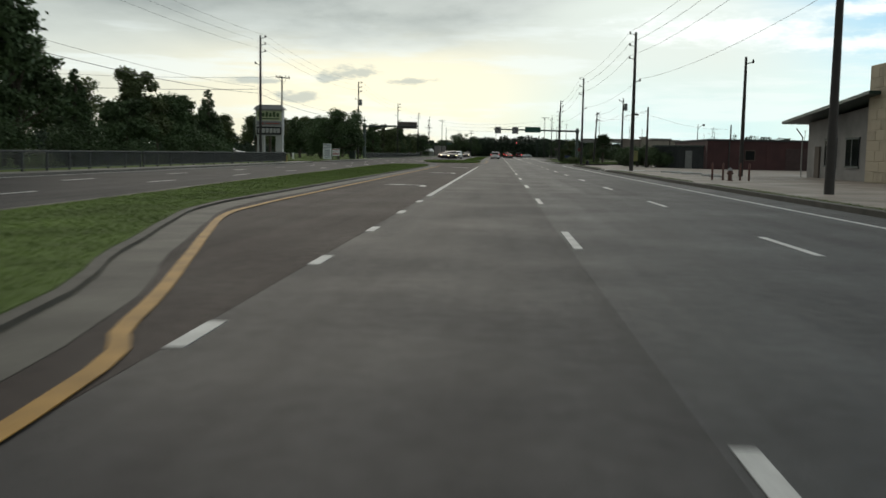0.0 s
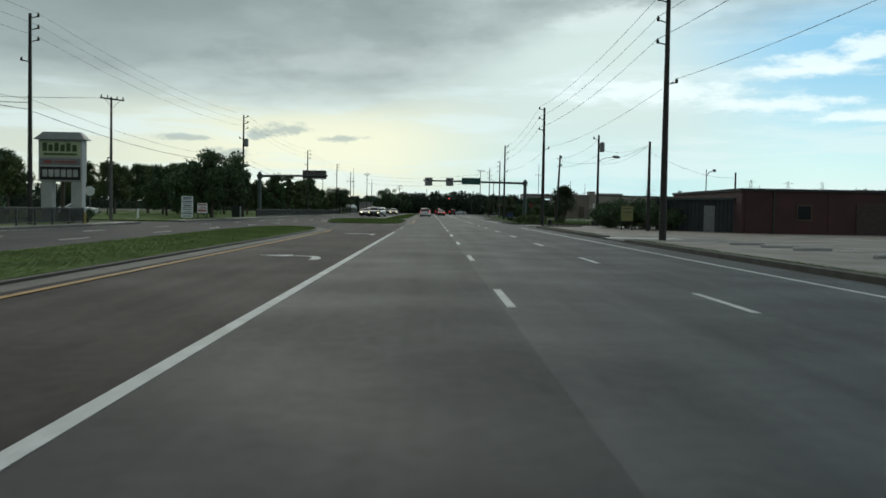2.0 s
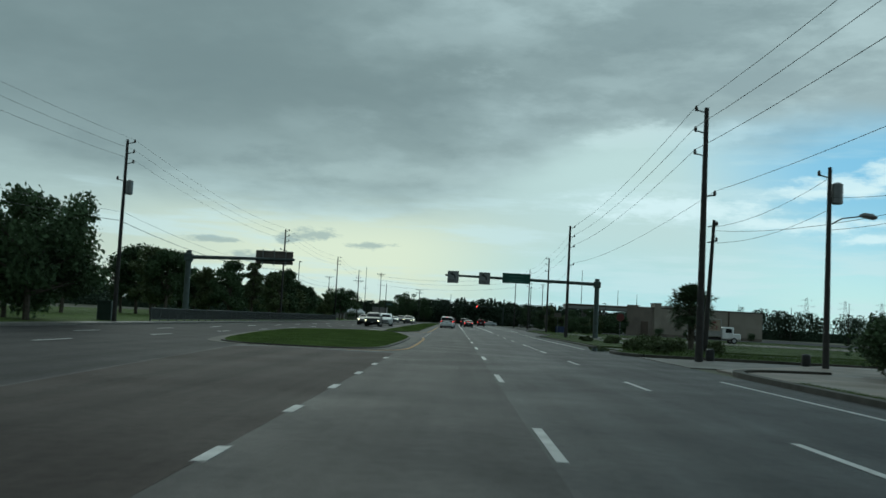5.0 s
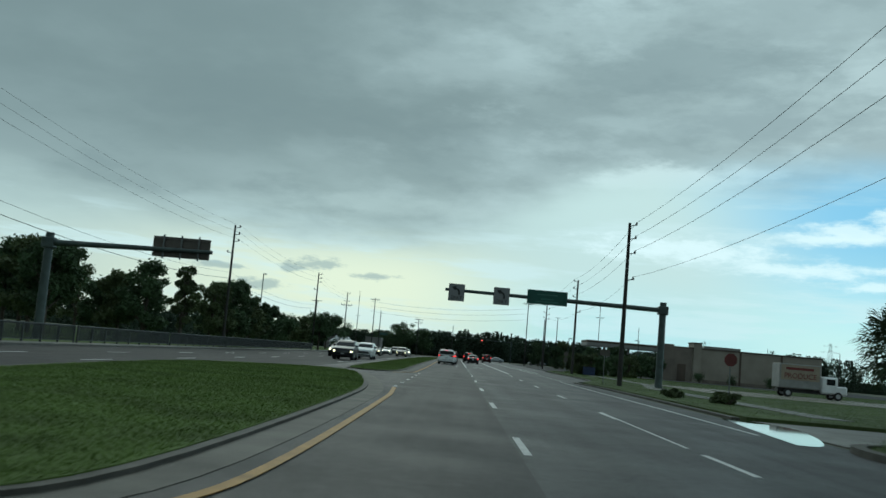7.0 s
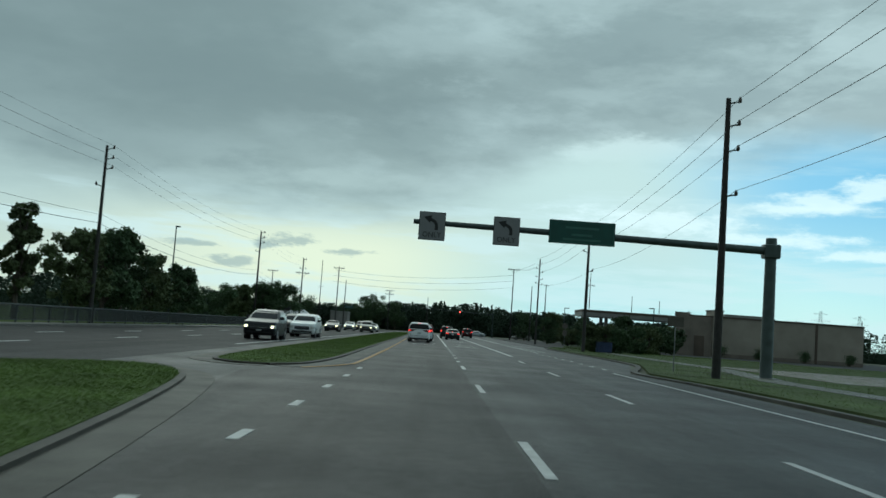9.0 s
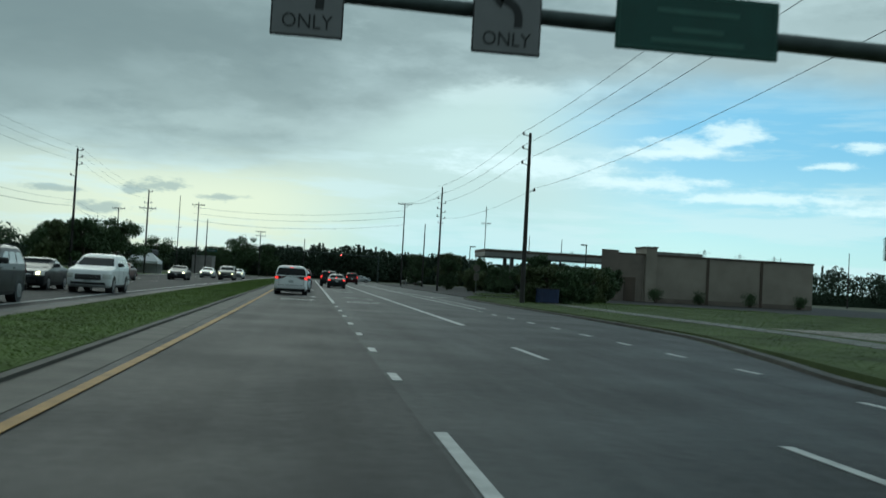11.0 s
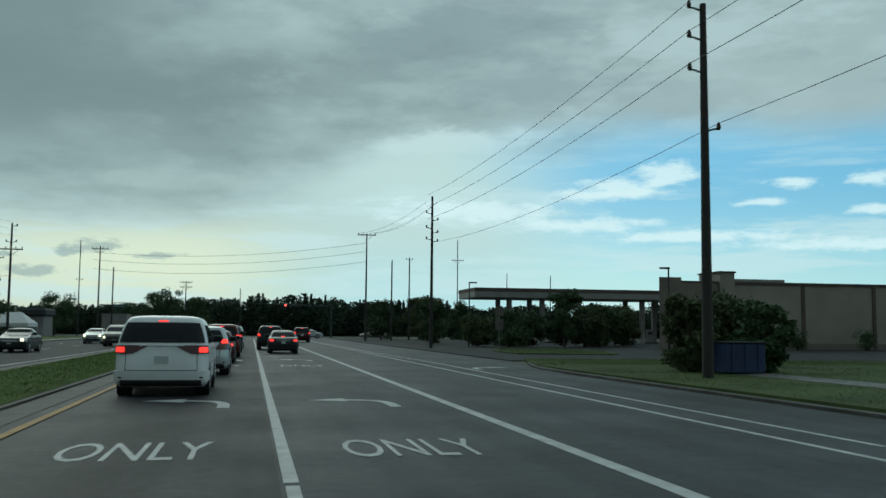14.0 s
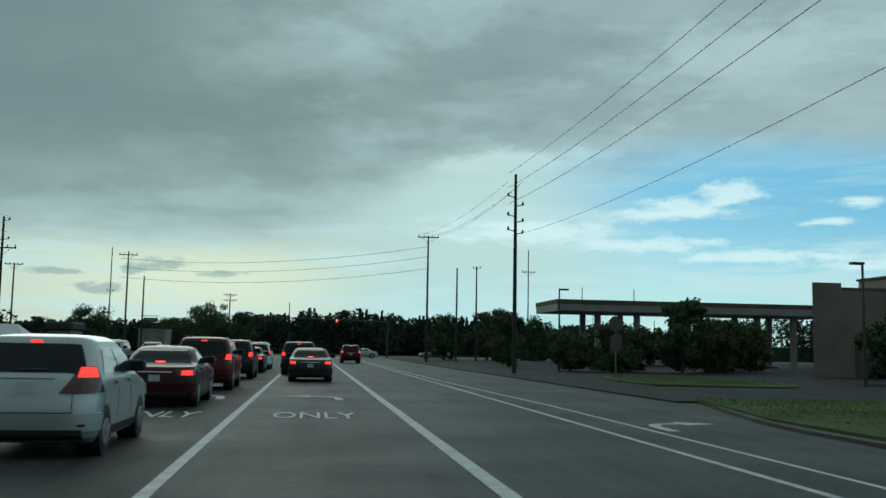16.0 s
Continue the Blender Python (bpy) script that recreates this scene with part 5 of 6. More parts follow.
for j in range(11):
    for k in range(9):
        piece("stone", part("stone", boxes((-0.03, 0.03, 0.02, 1.28, 0.02, 0.58), bevel=0.012), BRICK_TAN, tower).data, tower, -0.2, -14 + 1.3 * k + (0.65 if j % 2 else 0), 0.02 + 0.6 * j) if (j, k) == (0, 0) else None
stone_me = [o for o in tower.children][0].data
for o in list(tower.children)[1:]:
    bpy.data.objects.remove(o)
tower.children[0].location = (-0.2, -14, 0.02)
for j in range(11):
    for k in range(9):
        if (j, k) != (0, 0) and -14 + 1.3 * (k + 1) + (0.65 if j % 2 else 0) < -2.2:
            piece("stone", stone_me, tower, -0.2, -14 + 1.3 * k + (0.65 if j % 2 else 0), 0.02 + 0.6 * j)
for y in (1.0, 5.0):
    w = part("window", boxes((0.52, 0.64, y, y + 2.2, 0.9, 2.6), bevel=0.02), GLASS_DARK, shop)
    part("window_frame", boxes((0.5, 0.6, y - 0.1, y + 2.3, 2.6, 2.72), (0.5, 0.6, y - 0.1, y + 2.3, 0.78, 0.9), (0.5, 0.6, y + 1.05, y + 1.15, 0.9, 2.6)), STEEL_DARK, w)
part("door", boxes((0.5, 0.63, 8.2, 9.2, 0.0, 2.2), bevel=0.02), STUCCO_DK, shop)
part("downpipe", tube(bmesh.new(), [(-0.1, 11.6, 3.5), (0.3, 11.4, 2.9), (0.3, 11.4, 0)], 0.05, 6), CANOPY_WHITE, shop)

# low dark red block building with a flat roof
red = thing("red_building", (22.0, 110.0, 0.05), "long low dark red block building with a flat roof", "building")
part("wall", boxes((0, 27, 0, 20, -0.3, 3.15)), BRICK_RED, red)
part("parapet", boxes((-0.12, 27.1, -0.12, 20.1, 3.15, 3.36), bevel=0.02), ROOF_DARK, red)
for k in range(5):
    part("pilaster", boxes((0.3 + 6.2 * k, 0.8 + 6.2 * k, -0.05, 0.0, -0.3, 3.15), bevel=0.01), BRICK_RED, red)
DOOR_RUST = mat("rusty door paint", (0.05, 0.026, 0.025), 0.6, var=0.3)
for x in (8.6, 19.0):
    d = part("roller_door", boxes((x, x + 2.6, -0.05, 0.02, 0, 2.4), bevel=0.01), DOOR_RUST, red)
    for q in range(8):
        part("slat", boxes((x + 0.02, x + 2.58, -0.075, -0.05, 0.06 + 0.29 * q, 0.31 + 0.29 * q), bevel=0.008), DOOR_RUST, d)
for x in (4.2, 14.6):
    w = part("window", boxes((x, x + 1.0, -0.04, 0.03, 1.1, 2.1), bevel=0.01), GLASS_DARK, red)
    part("window_frame", boxes((x - 0.07, x + 1.07, -0.06, 0.0, 2.1, 2.18), (x - 0.07, x + 1.07, -0.06, 0.0, 1.02, 1.1), (x - 0.07, x, -0.06, 0.0, 1.1, 2.1), (x + 1.0, x + 1.07, -0.06, 0.0, 1.1, 2.1)), STUCCO_DK, w)
part("downpipe", tube(bmesh.new(), [(2.4, -0.08, 3.2), (2.4, -0.08, 0.0)], 0.05, 6), STEEL_DARK, red)
# dark storage shed at its corner
sd = thing("storage_shed", (17.6, 118.6, 0.05), "dark blue grey metal storage shed with a pale sloping roof edge", "shed", turn=-57)
SHED = mat("dark shed metal", (0.022, 0.026, 0.028), 0.55, 0.2, var=0.35, scale=1.5, fine=20)
part("wall", boxes((0, 8.2, 0, 4, -0.3, 2.5)), SHED, sd)
part("roof", prism([(-0.2, -0.3), (8.3, -0.3), (8.3, 4.2), (-0.2, 4.2)], 2.5, 2.66), STEEL_DARK, sd)
for k in range(20):
    part("wall_rib", boxes((0.2 + 0.4 * k, 0.28 + 0.4 * k, -0.03, 0.0, 0.0, 2.48)), SHED, sd)
part("door", boxes((5.2, 6.3, -0.05, 0.0, 0.0, 2.05), bevel=0.01), STEEL_GALV, sd, "dull pale metal door")

# beige market with parapets
mk = thing("market_building", (37.3, 306, 0.03), "large beige stucco market building with brown trim", "building")
part("wall", prism([(0, 0), (30, 0), (30, 30), (19, 30)], -0.3, 6.2), STUCCO, mk)
part("coping", prism([(-0.15, -0.12), (30.1, -0.12), (30.1, 30.1), (18.9, 30.1)], 6.2, 6.45), STUCCO_DK, mk)
part("parapet", prism([(-0.25, -0.25), (2.0, -0.25), (2.6, 1.2), (0.7, 1.2)], 0.0, 6.75), STUCCO_MID, mk)
part("front_bay", boxes((2.0, 5.6, -0.18, 0.0, -0.3, 6.2), bevel=0.02), STUCCO_MID, mk)
part("parapet", boxes((5.9, 7.4, -0.4, 4, -0.3, 7.25), bevel=0.03), STUCCO, mk)
part("parapet_cap", boxes((5.78, 7.52, -0.5, 4.1, 7.25, 7.42), bevel=0.02), STUCCO_DK, mk)
part("doorway", boxes((3.0, 4.6, -0.24, 0.05, 0, 3.2), bevel=0.02), STUCCO_DK, mk)
part("roof_unit", boxes((9.5, 16.5, 6, 12, 6.4, 7.1), bevel=0.03), CANOPY_WHITE, mk)
for x in (14.6, 22.3):
    part("pilaster", boxes((x, x + 0.35, -0.14, 0.0, -0.3, 6.2), bevel=0.01), STUCCO_DK, mk)
part("base_course", boxes((7.8, 30.0, -0.06, -0.001, -0.3, 0.6), bevel=0.01), STUCCO_MID, mk)

# grey flat-roofed building between, seen from afar
sh = thing("flat_warehouse", (40, 226, 0.05), "low pale grey warehouse with a flat roof", "building")
part("wall", boxes((30, 66, 0, 30, -0.3, 4.6)), STUCCO_GREY, sh)
part("coping", boxes((29.9, 66.1, -0.1, 30.1, 4.6, 4.85), bevel=0.02), CANOPY_WHITE, sh)

# fuel station canopy
fc = thing("fuel_canopy", (28.3, 344, 0.03), "flat fuel station canopy on slim pillars", "canopy")
part("roof", boxes((0, 34, 0, 10, 5.95, 7.1), bevel=0.06), CANOPY_WHITE, fc)
part("fascia_band", boxes((-0.04, 34.04, -0.04, 10.04, 6.75, 7.25), bevel=0.02), STUCCO_DK, fc)
bm = bmesh.new()
for x in (5.2, 9.8, 24.2, 28.6):
    for y in (2.0, 8.0):
        part("pillar", boxes((x - 0.3, x + 0.3, y - 0.3, y + 0.3, -0.3, 5.95), bevel=0.03), STUCCO_GREY, fc)
bm.free()
for k, x in enumerate((34.5, 40.0, 54.0)):
    p = thing("fuel_pump", (x, 347, 0.05), "grey fuel pump on a concrete island", "fuel pump", "fuel pumps")
    part("cabinet", boxes((-0.45, 0.45, -0.3, 0.3, 0.15, 1.9), bevel=0.04), STUCCO_GREY, p)
    part("island", boxes((-1.2, 1.2, -0.6, 0.6, -0.1, 0.15), bevel=0.03), KERB, p)
    part("screen", boxes((-0.3, 0.3, -0.32, -0.29, 1.2, 1.6)), SIGN_BLACK, p)

# small buildings at the left, far
hs = thing("low_store", (-36.6, 398, 0.05), "low store with a dark roof beyond the junction", "building")
part("wall", boxes((-2.6, 0.8, 0, 8, -0.3, 3.4)), STUCCO_GREY, hs)
part("roof", boxes((-3.0, 1.2, -0.5, 8.5, 3.4, 4.8), bevel=0.3), ROOF_DARK, hs)
hs = thing("low_store", (-27.6, 424, 0.05), "small pale flat-roofed store beyond the junction", "building")
part("wall", boxes((-2.4, 2.4, 0, 8, -0.3, 4.1)), STUCCO_GREY, hs)
part("coping", boxes((-2.5, 2.5, -0.1, 8.1, 4.1, 4.35), bevel=0.02), CANOPY_WHITE, hs)
# white tent at the left kerb
tt = thing("tent", (-26.6, 335, 0.1), "small white pitched sales tent", "tent")
TENT = mat("white tent cloth", (0.62, 0.62, 0.62), 0.7, var=0.1)
tent_x = 0.0
for x in (-2.3 + tent_x, 2.3 + tent_x):
    for y in (-2.3, 2.3):
        part("pole", tube(bmesh.new(), [(x, y, -0.1), (x, y, 2.0)], 0.03, 6), STEEL_GALV, tt)
bm = bmesh.new()
vs = [bm.verts.new(p) for p in ((-2.4 + tent_x, -2.4, 1.9), (2.4 + tent_x, -2.4, 1.9), (2.4 + tent_x, 2.4, 1.9), (-2.4 + tent_x, 2.4, 1.9), (-1.2 + tent_x, 0, 3.1), (1.2 + tent_x, 0, 3.1), (-2.4 + tent_x, -2.4, 1.5), (2.4 + tent_x, -2.4, 1.5), (2.4 + tent_x, 2.4, 1.5), (-2.4 + tent_x, 2.4, 1.5))]
for f in ((0, 1, 5, 4), (2, 3, 4, 5), (1, 2, 5), (3, 0, 4), (0, 6, 7, 1), (1, 7, 8, 2), (2, 8, 9, 3), (3, 9, 6, 0)):
    bm.faces.new([vs[k] for k in f])
part("cover", bm, TENT, tt)
part("side_wall", boxes((-2.4 + tent_x, 2.4 + tent_x, 2.38, 2.42, 0, 1.6), (-2.42 + tent_x, -2.38 + tent_x, -2.4, 2.4, 0, 1.6)), TENT, tt)


def bollard(x, y):
    t = thing("bollard", (x, y, 0.05), "short rusty steel bollard in the forecourt", "bollard", "bollards")
    part("post", tube(bmesh.new(), [(0, 0, -0.2), (0, 0, 0.95), (0, 0, 1.02)], [0.06, 0.06, 0.02], 8), mat("rusty bollard", (0.11, 0.05, 0.04), 0.7) if "rusty bollard" not in bpy.data.materials else bpy.data.materials["rusty bollard"], t, smooth=True)


for x, y in ((11.2, 57.8), (11.7, 57.3), (12.8, 57.8), (13.05, 56.8)):
    bollard(x, y)
fh = thing("fire_hydrant", (12.0, 56.9, 0.05), "old dark red fire hydrant with a pale cap among bollards", "hydrant")
HYDRANT = mat("worn hydrant paint", (0.10, 0.045, 0.035), 0.65, var=0.3, scale=6)
part("barrel", tube(bmesh.new(), [(0, 0, -0.05), (0, 0, 0.04), (0, 0, 0.05), (0, 0, 0.5), (0, 0, 0.52), (0, 0, 0.56)], [0.17, 0.17, 0.11, 0.11, 0.15, 0.15], 14), HYDRANT, fh, smooth=True)
part("bonnet_cap", tube(bmesh.new(), [(0, 0, 0.56), (0, 0, 0.64), (0, 0, 0.7), (0, 0, 0.72), (0, 0, 0.78)], [0.14, 0.12, 0.07, 0.03, 0.03], 14), SIGN_WHITE_SHADED, fh, "pale worn cap", smooth=True)
for m_ in ((0.18, 0, 0.42), (-0.18, 0, 0.42), (0, -0.19, 0.36)):
    part("outlet", tube(bmesh.new(), [(0, 0, m_[2]), (m_[0] * 0.8, m_[1] * 0.8, m_[2]), m_], [0.06, 0.06, 0.045], 10), HYDRANT, fh, smooth=True)
yh = thing("fire_hydrant", (-23.7, 101.6, 0.12), "worn yellow fire hydrant beside the sign", "hydrant")
HYDRANT_Y = mat("worn yellow hydrant paint", (0.30, 0.25, 0.08), 0.6, var=0.3, scale=6)
part("barrel", tube(bmesh.new(), [(0, 0, -0.08), (0, 0, 0.04), (0, 0, 0.05), (0, 0, 0.5), (0, 0, 0.52), (0, 0, 0.56)], [0.17, 0.17, 0.11, 0.11, 0.15, 0.15], 14), HYDRANT_Y, yh, smooth=True)
part("bonnet_cap", tube(bmesh.new(), [(0, 0, 0.56), (0, 0, 0.64), (0, 0, 0.7), (0, 0, 0.72), (0, 0, 0.78)], [0.14, 0.12, 0.07, 0.03, 0.03], 14), HYDRANT_Y, yh, smooth=True)
for m_ in ((0.18, 0, 0.42), (-0.18, 0, 0.42), (0, -0.19, 0.36)):
    part("outlet", tube(bmesh.new(), [(0, 0, m_[2]), (m_[0] * 0.8, m_[1] * 0.8, m_[2]), m_], [0.06, 0.06, 0.045], 10), HYDRANT_Y, yh, smooth=True)
for x, y in ((-25.2, 103.6), (-25.0, 105.4)):
    shrub(x, y, 1.0, 0.8, int(310 + y), "low dark shrub at the foot of the sign", n=900)
mp_ = thing("marker_post", (-29.7, 132.5, 0.08), "short white marker post on the grass", "post")
part("post", boxes((-0.11, 0.11, -0.08, 0.08, -0.2, 0.85), bevel=0.02), BOARD_WHITE, mp_)
part("cap", boxes((-0.13, 0.13, -0.1, 0.1, 0.85, 0.93), bevel=0.03), BOARD_WHITE, mp_)
for k, (x, y, r) in enumerate(((13.0, 81.6, 10), (13.3, 78.4, 12), (13.6, 75.8, 14), (13.7, 70.0, 40), (13.3, 66.4, 50))):
    w = thing("wheel_stop", (x, y, 0.05), "pale concrete parking wheel stop", "wheel stop", "wheel stops", turn=r)
    part("block", boxes((-0.85, 0.85, -0.08, 0.08, -0.01, 0.13), bevel=0.03), PYLON, w)
for x, y in ((15.9, 138.9), (11.4, 139.4)):
    b = thing("barrel", (x, y, 0.02), "small dark plastic barrel by the driveway", "barrel")
    part("body", tube(bmesh.new(), [(0, 0, 0), (0, 0, 0.1), (0, 0, 0.55), (0, 0, 0.6)], [0.18, 0.22, 0.2, 0.12], 10), PLASTIC, b, smooth=True)
bin_ = thing("skip_bin", (16.6, 253.5, 0.1), "blue steel waste container by the trees", "container")
BLUE_BIN = mat("blue container paint", (0.02, 0.036, 0.10), 0.5, var=0.3, scale=2)
part("body", boxes((-0.75, 0.75, -0.6, 0.6, 0.08, 1.1), bevel=0.03), BLUE_BIN, bin_)
part("lid", boxes((-0.79, 0.79, -0.64, 0.64, 1.1, 1.17), bevel=0.02), PLASTIC, bin_)
for x in (-0.5, 0.0, 0.5):
    part("rib", boxes((x - 0.04, x + 0.04, -0.64, -0.6, 0.1, 1.08)), BLUE_BIN, bin_)
ub = thing("utility_cabinet", (-25.4, 158.5, 0.1), "dark utility cabinet by the railing", "cabinet")
part("body", boxes((-0.5, 0.5, -0.5, 0.5, -0.1, 1.3), bevel=0.03), STEEL_DARK, ub)
part("lid", boxes((-0.54, 0.54, -0.54, 0.54, 1.3, 1.38), bevel=0.02), STEEL_DARK, ub)


# ---------------------------------------------------------------- vehicles
def ring_point(lv, s, off):
    """A point of the body's outline at one level; s runs 0 to 48 from the rear's left round the right side."""
    z, yr, yf, hw, r = lv
    yr, yf, hw = yr - off, yf + off, hw + off
    s = s % 48
    bow = 0.045 * hw

    def back(x):
        return yr - bow * (1 - min(1, abs(x) / hw) ** 2) + bow * 0.6

    def front(x):
        return yf + 2.2 * bow * (1 - min(1, abs(x) / hw) ** 2) - bow * 1.6

    e = hw - r
    if s <= 6:
        x = -e + 2 * e * s / 6
        return x, back(x)
    if s <= 10:
        a = (s - 6) / 4 * math.pi / 2
        return e + r * math.sin(a), back(e) + r - r * math.cos(a)
    if s <= 20:
        return hw, back(e) + r + (front(e) - r - back(e) - r) * (s - 10) / 10
    if s <= 24:
        a = (s - 20) / 4 * math.pi / 2
        return e + r * math.cos(a), front(e) - r + r * math.sin(a)
    if s <= 30:
        x = e - 2 * e * (s - 24) / 6
        return x, front(x)
    if s <= 34:
        a = (s - 30) / 4 * math.pi / 2
        return -e - r * math.sin(a), front(e) - r + r * math.cos(a)
    if s <= 44:
        return -hw, front(e) - r - (front(e) - r - back(e) - r) * (s - 34) / 10
    a = (s - 44) / 4 * math.pi / 2
    return -e - r * math.cos(a), back(e) + r - r * math.sin(a)


def level(levels, z):
    for a, b in zip(levels, levels[1:]):
        if a[0] <= z <= b[0]:
            t = (z - a[0]) / max(1e-6, b[0] - a[0])
            return tuple(p + (q - p) * t for p, q in zip(a, b))
    return levels[-1] if z > levels[-1][0] else levels[0]


def shell(levels):
    bm = bmesh.new()
    rows = [[bm.verts.new((*ring_point(lv, s, 0.0), lv[0])) for s in range(48)] for lv in levels]
    for a, b in zip(rows, rows[1:]):
        for s in range(48):
            bm.faces.new((a[s], a[(s + 1) % 48], b[(s + 1) % 48], b[s]))
    bm.faces.new(rows[-1])
    bm.faces.new(rows[0][::-1])
    return bm


def panel(levels, s0, s1, z0, z1, off=0.012, ns=8, nz=3, inset=0.0, top=None):
    """A thin raised panel on the body between two outline places and two heights."""
    bm = bmesh.new()
    grids = []
    u0, u1 = top or (s0 + inset, s1 - inset)
    for o in (off, -0.01):
        grids.append([[bm.verts.new((*ring_point(level(levels, z0 + (z1 - z0) * j / nz), (s0 + (u0 - s0) * j / nz) * (1 - k / ns) + (s1 + (u1 - s1) * j / nz) * k / ns, o), z0 + (z1 - z0) * j / nz)) for k in range(ns + 1)] for j in range(nz + 1)])
    g, h = grids
    for j in range(nz):
        for k in range(ns):
            bm.faces.new((g[j][k], g[j][k + 1], g[j + 1][k + 1], g[j + 1][k]))
    rim = [(0, k) for k in range(ns)] + [(j, ns) for j in range(nz)] + [(nz, k) for k in range(ns, 0, -1)] + [(j, 0) for j in range(nz, 0, -1)]
    for (a, b), (c, d) in zip(rim, rim[1:] + rim[:1]):
        bm.faces.new((g[a][b], h[a][b], h[c][d], g[c][d]))
    return bm


def wheel_set(t, r, ys, hw):
    tyre = tube(bmesh.new(), [(-0.11, 0, 0), (-0.10, 0, 0), (0.08, 0, 0), (0.11, 0, 0)], [r * 0.86, r, r, r * 0.88], 20)
    rim = tube(bmesh.new(), [(0.09, 0, 0), (0.118, 0, 0)], [r * 0.66, r * 0.62], 16)
    for k in range(5):
        a = 2 * math.pi * k / 5
        box(rim, 0.112, 0.128, -0.03, 0.03, 0.06, r * 0.6, m=Matrix.Rotation(a, 4, "X"))
    box(rim, 0.112, 0.134, -0.05, 0.05, -0.05, 0.05)
    tm = rm = None
    for y in ys:
        for s in (1, -1):
            w = new("wheel")
            w.parent = t
            w.matrix_basis = pose(s * (hw - 0.102), y, r, 0, 0, 0 if s > 0 else 180)
            if tm is None:
                tm = part("tyre", tyre, RUBBER, w, smooth=True).data
                rm = part("rim", rim, RIM, w).data
            else:
                piece("tyre", tm, w, 0, 0)
                piece("rim", rm, w, 0, 0)
    # dark discs stand in for the shaded gap round each wheel
    for y in ys:
        for s in (1, -1):
            part("wheel_arch", tube(bmesh.new(), [(s * (hw - 0.3), y, r + 0.03), (s * (hw + 0.003), y, r + 0.03)], [r * 1.15, r * 1.13], 22), PLASTIC, t)


